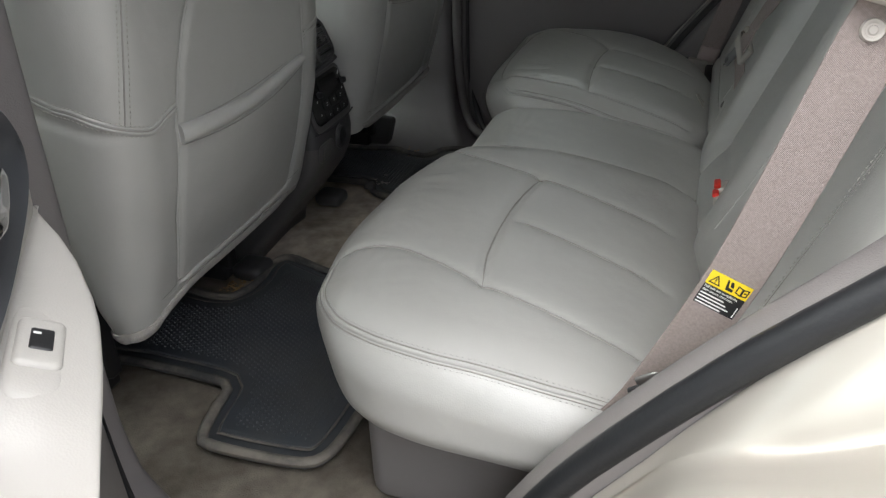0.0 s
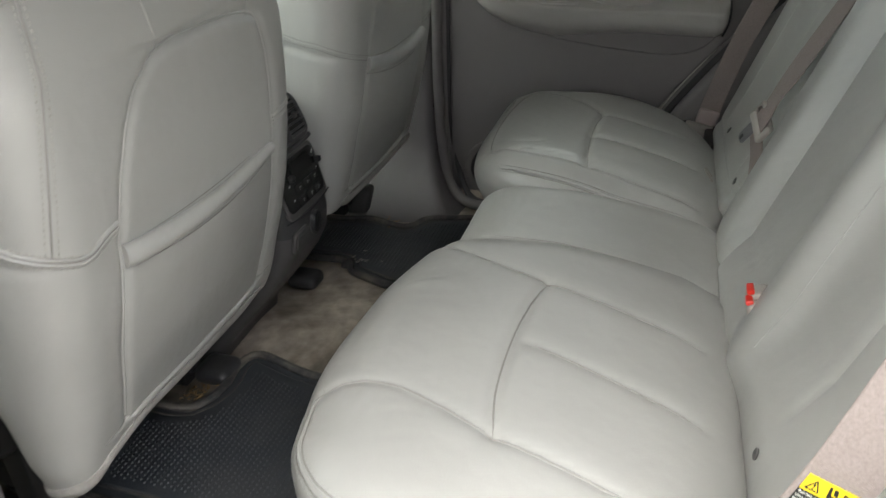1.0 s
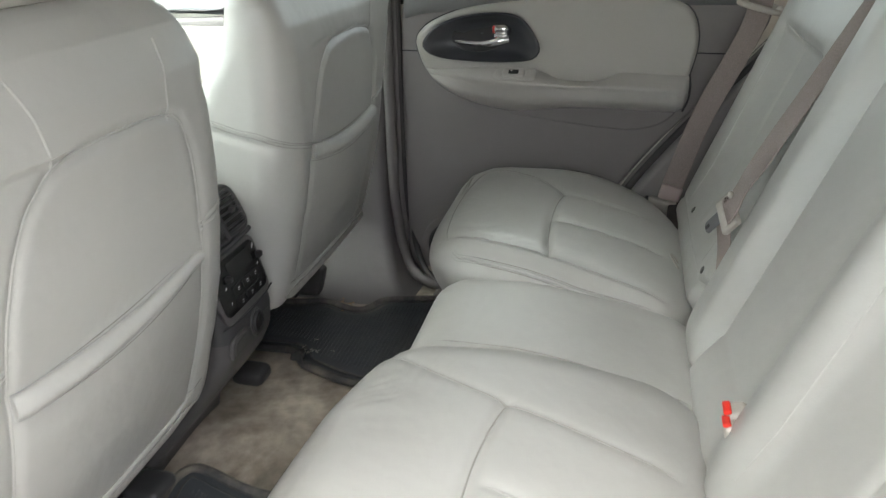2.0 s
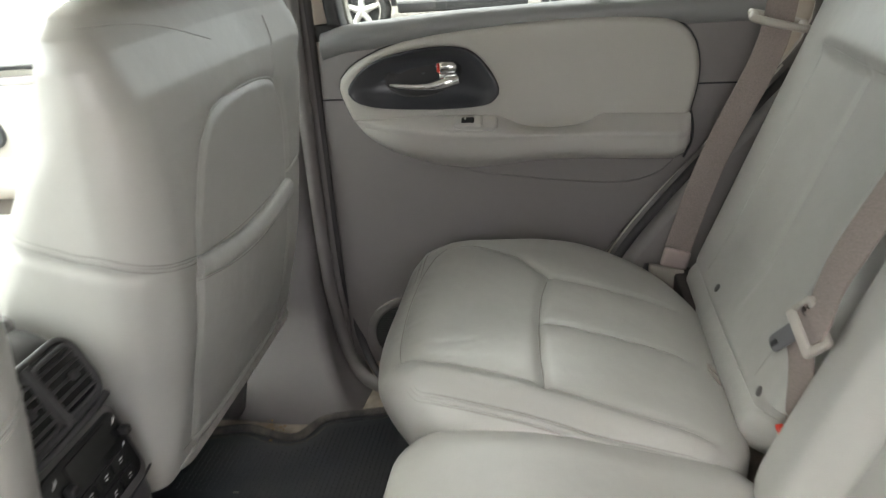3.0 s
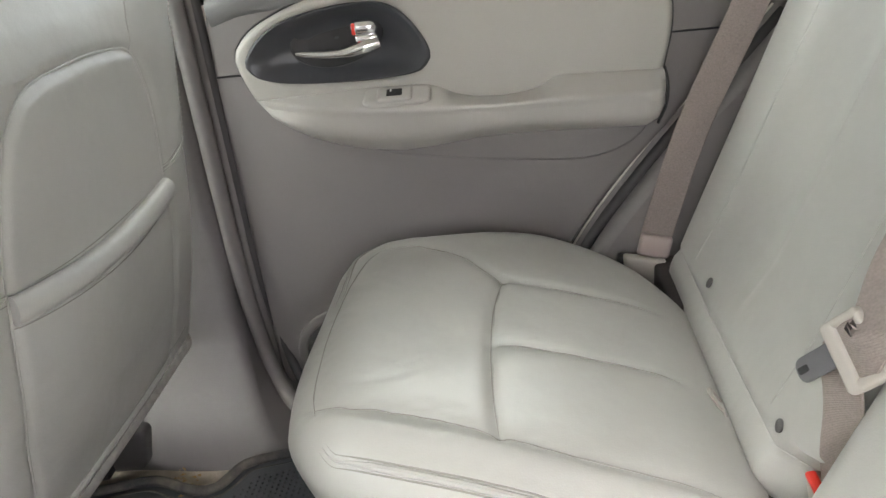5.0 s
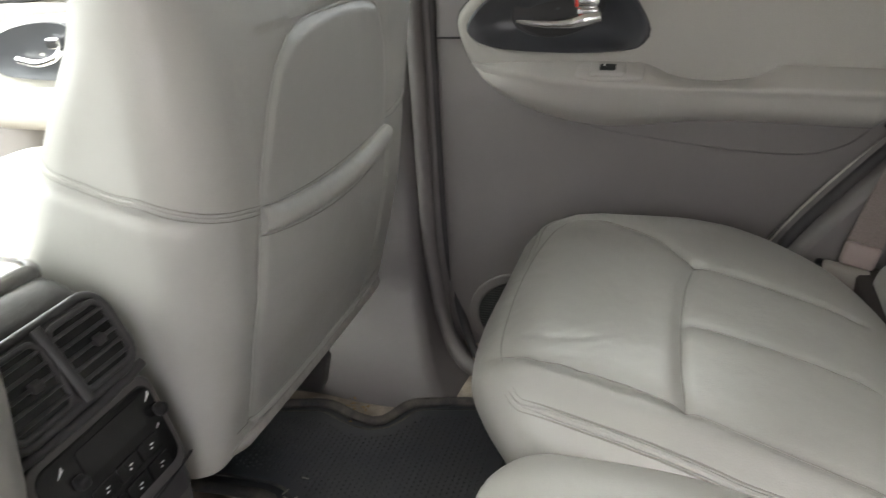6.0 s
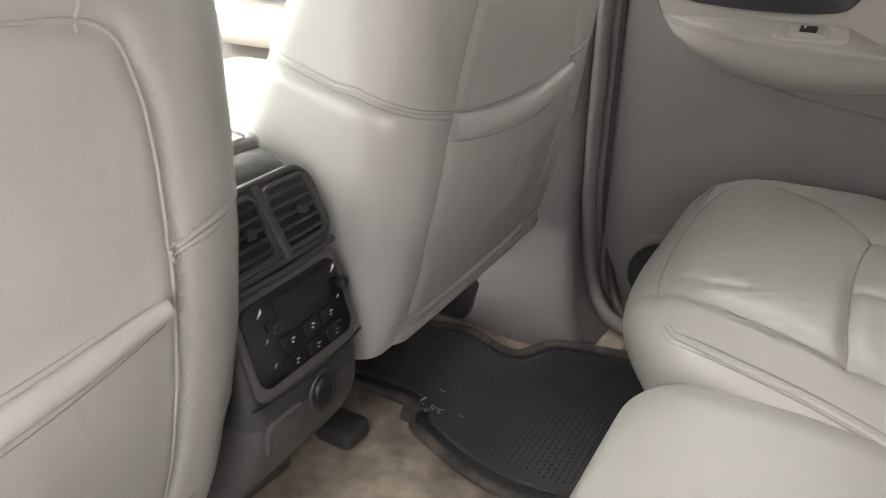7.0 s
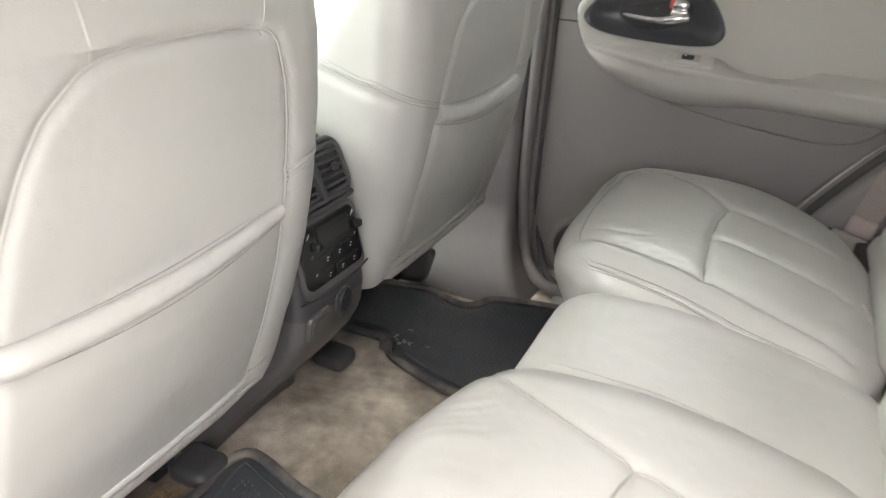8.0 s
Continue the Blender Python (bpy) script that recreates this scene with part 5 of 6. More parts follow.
    for q in (-1, 1):
        part("headrest_post", tube("headrest_post", [(-0.06 - o[0], q * 0.075, 0.76), (-0.05 - o[0], q * 0.075, 0.87)], 0.006, 12), CHROME, t)
        part("post_collar", rbox("post_collar", (0.018, 0.020, 0.008), 0.006, (-0.058 - o[0], q * 0.075, 0.798), 0.006), BUCKLE, t)
    return t


front_seat(-1)
front_seat(1)


# ---- centre console ----
def console():
    t = thing("centre_console", (-0.20, 0, 0.0), "grey plastic centre console with rear vents and controls", "console")
    o = np.array((-0.20, 0, 0.0))
    rear = curve_of([(-0.02, -0.195), (0.02, -0.185), (0.06, -0.150), (0.12, -0.100), (0.17, -0.062), (0.21, -0.040), (0.255, -0.034), (0.28, -0.038), (0.37, -0.062), (0.40, -0.068), (0.452, -0.091), (0.468, -0.103), (0.478, -0.125), (0.483, -0.16)])
    wide = curve_of([(-0.02, 0.125), (0.03, 0.115), (0.10, 0.100), (0.20, 0.088), (0.28, 0.084), (0.37, 0.084), (0.42, 0.081), (0.455, 0.075), (0.472, 0.066), (0.483, 0.05)])
    rings = []
    for z in np.concatenate([np.linspace(-0.02, 0.44, 30), np.linspace(0.446, 0.483, 12)]):
        b, w = float(rear(z)), float(wide(z))
        r = 0.026
        ring = [(-0.95, w), (-0.95, -w)]
        ring += [(b - r + r * math.sin(q), -w + r - r * math.cos(q)) for q in np.linspace(0, math.pi / 2, 7)]
        ring += [(b, y) for y in np.linspace(-w + r, w - r, 7)[1:-1]]
        ring += [(b - r + r * math.sin(q), w - r + r * math.cos(q)) for q in np.linspace(math.pi / 2, 0, 7)]
        rings.append([np.array((x, y, z)) - o for x, y in ring])
    part("lower_body", fixed(loft("lower_body", rings[:18])), CONSOLE, t, "grey grained plastic console body")
    part("upper_body", fixed(loft("upper_body", rings[17:])), VENT, t, "dark grey plastic vent tower")
    lid = rbox("lid", (0.20, 0.080, 0.014), (0.03, 0.03, 0.010), np.array((-0.335, 0, 0.476)) - o, 0.01)
    part("lid", lid, LID, t, "smooth glossy console lid")

    def face(y, z, out=0.0):
        b = float(rear(z))
        g = (float(rear(z + 0.004)) - float(rear(z - 0.004))) / 0.008
        n = np.array((1, 0, -g))
        n /= np.linalg.norm(n)
        return np.array((b, y, z)) + n * out - o

    def on_face(me, z0, out):
        """Wraps a flat sheet in y, height along the face."""
        return mapped(me, lambda v: np.array([face(p[0], z0 + p[1], out + p[2]) for p in v]))

    def rounded(w, h, r, n=6, dy=0.0, dz=0.0):
        pts = []
        for cx, cz, a0 in ((w - r, h - r, 0), (-w + r, h - r, 90), (-w + r, -h + r, 180), (w - r, -h + r, 270)):
            pts += [(dy + cx + r * math.cos(radians(a0 + 90 * k / n)), dz + cz + r * math.sin(radians(a0 + 90 * k / n))) for k in range(n + 1)]
        return pts

    def dense(line, step=0.006):
        out = []
        for a, b in zip(line, line[1:] + line[:1]):
            k = max(1, int(math.hypot(b[0] - a[0], b[1] - a[1]) / step))
            out += [(a[0] + (b[0] - a[0]) * i / k, a[1] + (b[1] - a[1]) * i / k) for i in range(k)]
        return out

    # vents
    vent = part("vent_housing", fixed(on_face(plate("vent_housing", dense(rounded(0.074, 0.036, 0.018)), 0.008, 0.003), 0.426, 0.002)), VENT, t, "dark grey air vent housing")
    for q in (-1, 1):
        part("vent_hole", fixed(on_face(plate("vent_hole", dense(rounded(0.030, 0.026, 0.010, dy=q * 0.036)), 0.002), 0.426, 0.0066)), GLOSSY, vent)
        rim = dense(rounded(0.031, 0.027, 0.010, dy=q * 0.036), 0.004)
        part("vent_frame", tube("vent_frame", [face(y, 0.426 + z, 0.0085) for y, z in rim], 0.0030, 8, True), VENT, vent)
        for k in range(-2, 3):
            pts = [face(q * 0.036 + yy, 0.426 + k * 0.0100, 0.0085) for yy in np.linspace(-0.029, 0.029, 8)]
            part("vent_slat", tube("vent_slat", pts, 0.0030, 8, flat=0.45), VENT, vent)
        part("vent_tab", mapped(rbox("vent_tab", (0.004, 0.005, 0.0045), 0.0015, (0, 0, 0), 0.01), lambda v, q=q: v + face(q * 0.036 + 0.008, 0.426, 0.0115)), VENT, vent)
    bar = [face(yy, zz, 0.0085) for yy, zz in ((0.002, 0.458), (0.003, 0.44), (0.005, 0.41), (0.007, 0.394))]
    part("vent_divider", tube("vent_divider", bar, 0.0058, 10, flat=0.8), VENT, vent)
    big = dense(rounded(0.073, 0.034, 0.020), 0.004)
    part("vent_rim", tube("vent_rim", [face(y, 0.426 + z, 0.0050) for y, z in big], 0.0046, 10, True), VENT, vent, "raised outer vent rim")
    lip = [face(y, 0.3860 - 0.005 * (1 - (y / 0.08) ** 2), 0.003) for y in np.linspace(-0.076, 0.076, 30)]
    part("vent_lip", tube("vent_lip", lip, 0.005, 10), VENT, vent)
    # climate panel
    part("panel_surround", fixed(on_face(plate("panel_surround", dense(rounded(0.076, 0.050, 0.016)), 0.006, 0.0025), 0.328, 0.001)), CONSOLE, t, "grey surround of the control panel")
    pan = part("control_panel", fixed(on_face(plate("control_panel", dense(rounded(0.069, 0.041, 0.014)), 0.006, 0.002), 0.330, 0.0035)), GLOSSY, t, "black rear climate control panel")
    part("display", fixed(on_face(plate("display", dense(rounded(0.038, 0.013, 0.003, dy=0.010)), 0.002), 0.351, 0.0068)), SCREEN, pan, "dark display window")
    for y, z in ((-0.036, 0.342), (0.066, 0.341)):
        part("dial", mapped(rbox("dial", (0.006, 0.0055, 0.0055), 0.003, (0, 0, 0), 0.004), lambda v, y=y, z=z: v + face(y, z, 0.010)), BLACK, pan)
    for row, (z, ys) in enumerate(((0.3195, (-0.019, 0.0105, 0.039)), (0.2985, (-0.021, 0.0105, 0.040)))):
        for y in ys:
            b = part("button", fixed(on_face(plate("button", dense(rounded(0.0135, 0.0078, 0.0025), 0.01), 0.0034, 0.0010), z, 0.0066)), GLOSSY, pan)
            for v in b.data.vertices:
                v.co.y += y
            marks = [rbox_arrays((0.0004, 0.0012 + 0.0007 * (k % 2), 0.00045), 0.0002 * np.ones(3), 0.01) for k in range(2)]
            pieces = [(V + face(y + (0.001 if k else -0.001), z + (0.0018 if k else -0.0014), 0.0096), F) for k, (V, F) in enumerate(marks)]
            part("button_mark", joined("button_mark", pieces), WHITE, pan)
    for y, z, w in ((-0.047, 0.359, 0.0036), (0.060, 0.358, 0.0036), (-0.048, 0.332, 0.0020), (0.057, 0.329, 0.0018), (-0.047, 0.307, 0.0016), (-0.030, 0.338, 0.0018)):
        tri = [face(y - w, z - w * 0.8, 0.0070), face(y + w, z + w * 0.2, 0.0070), face(y + w, z + w * 1.2, 0.0070)]
        tri2 = [p + np.array((0.0006, 0, 0)) for p in tri]
        part("panel_mark", mesh_np("panel_mark", tri + tri2, [(0, 1, 2), (3, 5, 4), (0, 3, 4, 1), (1, 4, 5, 2), (2, 5, 3, 0)]), WHITE, pan, smooth=False)
    # tray, outlet cap and the joint below
    joint = [face(y, 0.271 + 0.008 * (y / 0.08) ** 2, 0.0004) for y in np.linspace(-0.084, 0.084, 30)]
    part("joint", tube("joint", joint, 0.0016, 6), BLACK, t)
    part("tray", fixed(on_face(plate("tray", dense(rounded(0.026, 0.019, 0.008, dy=-0.050)), 0.008, 0.003), 0.238, 0.001)), CONSOLE, t)
    part("tray_recess", fixed(on_face(plate("tray_recess", dense(rounded(0.019, 0.012, 0.005, dy=-0.050)), 0.002), 0.238, 0.0055)), CONSOLE, t)
    c = face(0.008, 0.246, 0.0)
    n = np.array((0.98, 0, 0.1))
    cap = []
    for h, r in ((-0.004, 0.017), (0.007, 0.017), (0.0095, 0.015), (0.010, 0.0115), (0.0085, 0.010), (0.0085, 0.0005)):
        cap.append([c + n * h + np.array((0, r * math.cos(a), 1.25 * r * math.sin(a))) for a in np.linspace(0, 2 * math.pi, 28, endpoint=False)])
    part("outlet_cap", fixed(loft("outlet_cap", cap)), BLACK, t, "round black power outlet cap")
    part("outlet_ring", tube("outlet_ring", [c + n * 0.003 + np.array((0, 0.0185 * math.cos(a), 0.0228 * math.sin(a))) for a in np.linspace(0, 2 * math.pi, 28, endpoint=False)], 0.0022, 8, True), VENT, t)
    return t


console()
# moulded duct end beside the console foot
duct = thing("floor_duct", (-0.148, 0.193, -0.01), "dark grey plastic floor air duct end", "air duct")
part("duct_body", rbox("duct_body", (0.035, 0.030, 0.016), (0.018, 0.015, 0.012), (-0.02, 0, 0.012), 0.008), VENT, duct)
duct2 = thing("floor_duct", (-0.18, -0.15, -0.01), "dark grey plastic floor air duct end", "air duct")
part("duct_body", rbox("duct_body", (0.035, 0.034, 0.016), (0.018, 0.015, 0.012), (0, 0, 0.012), 0.008), VENT, duct2)


# ---- rubber mats ----
def rubber_mat(name, outline, label):
    L = smooth_line(outline, 120, True)
    c = L.mean(0)
    t = thing(name, (c[0], c[1], -0.012), label, "floor mat", "rubber floor mats")
    Lc = L - c
    tang = np.roll(Lc, -1, 0) - np.roll(Lc, 1, 0)
    nor = np.stack([tang[:, 1], -tang[:, 0]], 1)
    nor /= np.linalg.norm(nor, axis=1, keepdims=True)
    area = 0.5 * np.sum(Lc[:, 0] * np.roll(Lc[:, 1], -1) - np.roll(Lc[:, 0], -1) * Lc[:, 1])
    if area < 0:
        nor = -nor
    inn = Lc - nor * 0.030
    base = mapped(plate("sheet", [tuple(p) for p in Lc], 0.006, 0.001), lambda v: v + np.array((0, 0, 0.006)))
    part("sheet", fixed(base), MAT, t, "black ribbed rubber sheet")
    part("rim", tube("rim", [(p[0], p[1], 0.012) for p in Lc - nor * 0.005], 0.0088, 10, True, 0.85), MAT_RIM, t, "worn dusty raised rim")
    top = mapped(plate("raised_panel", [tuple(p) for p in inn], 0.009, 0.003), lambda v: v + np.array((0, 0, 0.0115)))
    part("raised_panel", fixed(top), MAT, t)
    part("inner_rim", tube("inner_rim", [(p[0], p[1], 0.0135) for p in inn + nor * 0.001], 0.0022, 8, True), MAT_RIM, t)
    V, F = [], []
    seg = np.vstack([inn, inn[:1]])
    x0, y0 = inn.min(0)
    x1, y1 = inn.max(0)
    step = 0.0088
    row = 0
    pts = []
    for a in np.arange(x0, x1, step):
        row += 1
        for b in np.arange(y0 + (row % 2) * step / 2, y1, step):
            pts.append((a, b))
    pts = np.array(pts)
    inside = np.zeros(len(pts), bool)
    for (ax, ay), (bx, by) in zip(seg[:-1], seg[1:]):
        cross = ((ay > pts[:, 1]) != (by > pts[:, 1]))
        xx = (bx - ax) * (pts[:, 1] - ay) / (by - ay + 1e-12) + ax
        inside ^= cross & (pts[:, 0] < xx)
    pts = pts[inside & (seg_dist(pts, seg) > 0.018)]
    for a, b in pts:
        k = len(V)
        r = 0.0025
        e = 1.05 * r
        V += [(a - r * 0.9, b, 0.0158), (a, b - e, 0.0158), (a + r * 0.9, b, 0.0158), (a, b + e, 0.0158), (a - r * .35, b, 0.0180), (a, b - e * .5, 0.0180), (a + r * .35, b, 0.0180), (a, b + e * .5, 0.0180)]
        F += [(k, k + 1, k + 5, k + 4), (k + 1, k + 2, k + 6, k + 5), (k + 2, k + 3, k + 7, k + 6), (k + 3, k, k + 4, k + 7), (k + 4, k + 5, k + 6, k + 7)]
    part("studs", mesh_np("studs", V, F), STUD, t, "small moulded rubber studs", smooth=False, kind="stuff")
    return t


rubber_mat("floor_mat", [(-0.36, -0.47), (-0.20, -0.476), (-0.06, -0.479), (-0.030, -0.492), (-0.024, -0.53), (-0.010, -0.592), (0.02, -0.610), (0.15, -0.604), (0.192, -0.585),
                         (0.207, -0.53), (0.21, -0.40), (0.21, -0.17), (0.18, -0.125), (0.0, -0.117), (-0.11, -0.085), (-0.145, -0.090), (-0.158, -0.13), (-0.150, -0.19), (-0.165, -0.24), (-0.20, -0.255), (-0.36, -0.26)],
           "black rubber floor mat with studs on the carpet")
rubber_mat("floor_mat", [(-0.36, 0.46), (-0.20, 0.505), (-0.13, 0.520), (-0.07, 0.500), (-0.03, 0.500), (0.0, 0.550), (0.06, 0.572), (0.15, 0.590), (0.19, 0.57), (0.21, 0.50), (0.22, 0.35), (0.21, 0.235),
                         (0.166, 0.205), (0.09, 0.197), (0.02, 0.207), (-0.05, 0.232), (-0.085, 0.248), (-0.103, 0.275), (-0.13, 0.292), (-0.20, 0.290), (-0.36, 0.29)],
           "black rubber floor mat with a torn inner edge")
# curled, torn corner of the far mat and its scuffs
torn = [ob for ob in bpy.data.objects if ob.name.startswith("floor_mat") and ob.location.y > 0][0]
to = np.array(torn.location)
rings = []
for k, a in enumerate(np.linspace(0, 1, 12)):
    c = np.array((-0.106 + 0.030 * a, 0.262 - 0.016 * a + 0.010 * math.sin(3 * a), 0.004)) - to
    w = 0.012 * (0.35 + math.sin(math.pi * min(1, a + 0.12)))
    rings.append([c + np.array((0.3 * x, x, z)) for x, z in ((-w, 0.001), (-w * 0.6, 0.010 + 0.006 * math.sin(5 * a)), (0.0, 0.018), (w, 0.013), (w, 0.009), (0, 0.013), (-w * 0.5, 0.006))])
part("torn_flap", fixed(loft("torn_flap", rings)), MAT_RIM, torn, "curled torn rubber edge")
rng = random.Random(11)
scuffs = []
for k in range(16):
    x, y, q = -0.075 + rng.gauss(0, 0.016), 0.292 + rng.gauss(0, 0.014), rng.uniform(0, 3.1)
    l = rng.uniform(0.002, 0.006)
    scuffs.append(tube_arrays([np.array((x - l * math.cos(q), y - l * math.sin(q), 0.0065)) - (to[0], to[1], 0), np.array((x + l * math.cos(q), y + l * math.sin(q), 0.0068)) - (to[0], to[1], 0)], rng.uniform(0.0006, 0.0013), 5))
sc = part("scuffs", mapped(joined("scuffs", scuffs), lambda v: v + np.array((0, 0, 0.0095))), BUCKLE, torn, "pale scuffed crumbs of rubber", kind="stuff")
for k, (x, y, sx) in enumerate(((-0.085, 0.505, 0.03), (-0.19, -0.205, 0.022))):
    t = thing("leaf_litter", (x, y, -0.012), "small patch of dry brown leaf litter on carpet", "litter")
    rng = random.Random(5 + k)
    V, F = [], []
    for i in range(70):
        a, b, q, w = rng.gauss(0, sx * 0.6), rng.gauss(0, sx * 0.5), rng.uniform(0, 6.3), rng.uniform(0.002, 0.006)
        n = len(V)
        h = rng.uniform(0.002, 0.009)
        V += [(a + w * math.cos(q), b + w * math.sin(q), h), (a - w * 0.4 * math.sin(q), b + w * 0.4 * math.cos(q), h + 0.002), (a - w * math.cos(q), b - w * math.sin(q), h), (a + w * 0.4 * math.sin(q), b - w * 0.4 * math.cos(q), h + 0.001)]
        F.append((n, n + 1, n + 2, n + 3))
    part("flakes", mesh_np("flakes", V, F), DEBRIS, t, smooth=False, kind="stuff")


# ---- seat belts ----
def strap(name, pts, wide, nrm, parent, n=60, thick=0.0014, label=""):
    L = smooth_line(pts, n)
    W = smooth_line(nrm, n)
    T = np.gradient(L, axis=0)
    T /= np.linalg.norm(T, axis=1, keepdims=True)
    V, F = [], []
    for p, t, w in zip(L, T, W):
        w = w - t * np.dot(w, t)
        w /= np.linalg.norm(w)
        u = np.cross(t, w)
        for a, b in ((-1, 0.3), (-0.96, 1), (0.96, 1), (1, 0.3), (1, -0.3), (0.96, -1), (-0.96, -1), (-1, -0.3)):
            V.append(p + u * a * wide / 2 + w * b * thick)
    for i in range(n - 1):
        for k in range(8):
            F.append((i * 8 + k, i * 8 + (k + 1) % 8, (i + 1) * 8 + (k + 1) % 8, (i + 1) * 8 + k))
    return part(name, fixed(mesh_np(name, V, F)), BELT, parent, label)


def outer_belt(s):
    near = s < 0
    t = thing("seat_belt", (0.64, s * 0.69, 0.24), "taupe webbing seat belt with a yellow and black warning label" if near else "taupe webbing seat belt hanging beside the seat back", "seat belt", "outer seat belts")
    o = np.array((0.64, s * 0.69, 0.24))
    if near:
        P = [(0.600, 0.675, 0.270), (0.622, 0.672, 0.308), (0.672, 0.672, 0.436), (0.700, 0.670, 0.527), (0.735, 0.665, 0.657), (0.765, 0.66, 0.76), (0.80, 0.64, 1.02)]
    else:
        P = [(0.652, 0.697, 0.262), (0.660, 0.698, 0.300), (0.705, 0.700, 0.454), (0.770, 0.700, 0.613), (0.786, 0.699, 0.69), (0.79, 0.69, 0.80), (0.80, 0.65, 1.02)]
    P = [np.array((x, s * y, z)) - o for x, y, z in P]
    N = [np.array((-0.10, -s * 0.99, 0.0))] * len(P) if not near else [np.array((0.0, -0.9, 0.25))] * len(P)
    strap("webbing", P, 0.046, N, t)
    # lower anchor: tongue, bracket and bolt
    if near:
        part("anchor_plate", rbox("anchor_plate", (0.017, 0.004, 0.020), 0.003, np.array((0.603, s * 0.678, 0.262)) - o, 0.01, turn=pose(0, 0, 0, 0, 30, 0)), STEEL, t, "bright steel anchor plate")
        part("anchor_hook", rbox("anchor_hook", (0.012, 0.0022, 0.010), (0.005, 0.002, 0.005), np.array((0.624, s * 0.702, 0.356)) - o, 0.004, turn=pose(0, 0, 0, 18, -35, 0)), STEEL, t, "bright bent steel anchor hook")
        part("anchor_slot", rbox("anchor_slot", (0.007, 0.0026, 0.004), (0.003, 0.002, 0.003), np.array((0.612, s * 0.703, 0.343)) - o, 0.003, turn=pose(0, 0, 0, 18, -35, 0)), BLACK, t)
        part("anchor_bolt", tube("anchor_bolt", [np.array((0.598, s * 0.688, 0.255)) - o, np.array((0.598, s * 0.668, 0.255)) - o], 0.008, 8), STEEL, t)
    else:
        part("anchor_sleeve", rbox("anchor_sleeve", (0.024, 0.007, 0.018), 0.006, np.array((0.653, s * 0.695, 0.268)) - o, 0.006, turn=pose(0, 0, 0, 0, 12, 0)), SLEEVE, t, "rosy beige anchor sleeve")
        part("anchor_cover", rbox("anchor_cover", (0.027, 0.010, 0.028), 0.006, np.array((0.633, s * 0.688, 0.226)) - o, 0.006, turn=pose(0, 0, 0, 0, 12, 0), warp=lambda v: v * np.stack([0.95 + 11 * v[:, 2], np.ones(len(v)), np.ones(len(v))], 1)), BUCKLE, t, "beige anchor cover")
        part("anchor_rim", rbox("anchor_rim", (0.033, 0.009, 0.022), 0.006, np.array((0.627, s * 0.700, 0.228)) - o, 0.006, turn=pose(0, 0, 0, 0, 12, 0)), BLACK, t)
    # guide loop on the seat shoulder
    g = np.array((0.785, s * 0.700, 0.672)) if not near else np.array((0.744, s * 0.664, 0.691))
    loop = [g + np.array(p) - o for p in ((-0.036, s * 0.006, 0.012), (-0.036, -s * 0.012, 0.008), (0.036, -s * 0.012, -0.010), (0.036, s * 0.006, -0.006), (0.036, s * 0.014, -0.004), (-0.036, s * 0.014, 0.014))]
    part("guide_loop", tube("guide_loop", smooth_line(loop, 40, True), 0.0065 if not near else 0.0085, 10, True), BUCKLE, t, "beige plastic belt guide")
    if near:
        b = Vector((0.735, s * 0.665, 0.670)) - Vector(o)
        n = Vector((0.0, -0.96, 0.27))
        e, e2 = Vector((1, 0, 0)), n.cross(Vector((1, 0, 0)))
        disc = [[tuple(b + n * h + e * r * math.cos(a) + e2 * r * math.sin(a)) for a in np.linspace(0, 2 * math.pi, 28, endpoint=False)]
                for h, r in ((-0.001, 0.0084), (0.0028, 0.0084), (0.0042, 0.0074), (0.0040, 0.0058), (0.0030, 0.0048), (0.0030, 0.0036), (0.0042, 0.0028), (0.0044, 0.0004))]
        part("stop_button", fixed(loft("stop_button", disc)), BUCKLE, t, "round beige belt stop button")
        L = smooth_line(P, 3000)
        W = np.array((0.0, -0.9, 0.25))

        i0, i1 = [int(np.argmin(np.abs(L[:, 2] + o[2] - z))) for z in (0.421, 0.461)]
        up = (L[i1] - L[i0]) / np.linalg.norm(L[i1] - L[i0])
        w = W - up * np.dot(W, up)
        w /= np.linalg.norm(w)
        u = np.cross(up, w)
        u = u if u[0] > 0 else -u
        mid = (L[i0] + L[i1]) / 2

        def sewn(me, lift):
            """Lays a flat shape (right, up) on the webbing's face."""
            return fixed(mapped(me, lambda v: mid + 0.88 * v[:, :1] * u + 0.88 * v[:, 1:2] * up + (v[:, 2:] + 0.0016 + lift) * w))

        def lab(name, x0, x1, y0, y1, mat, lift, parent):
            return part(name, sewn(plate(name, [(x0, y0), (x1, y0), (x1, y1), (x0, y1)], 0.0004), lift), mat, parent, smooth=False)

        def outline(name, pts, hole, mat, lift, parent):
            return part(name, sewn(plate(name, pts, 0.0003, 0.0, (hole,) if hole else ()), lift), mat, parent, smooth=False)

        black = lab("label", -0.0215, 0.0205, -0.0205, 0.0205, LABEL_BLACK, 0.0, t)
        tagged(black, "black and yellow sewn warning label")
        lab("label_band", -0.0215, 0.0205, 0.0045, 0.0205, YELLOW, 0.0005, black)
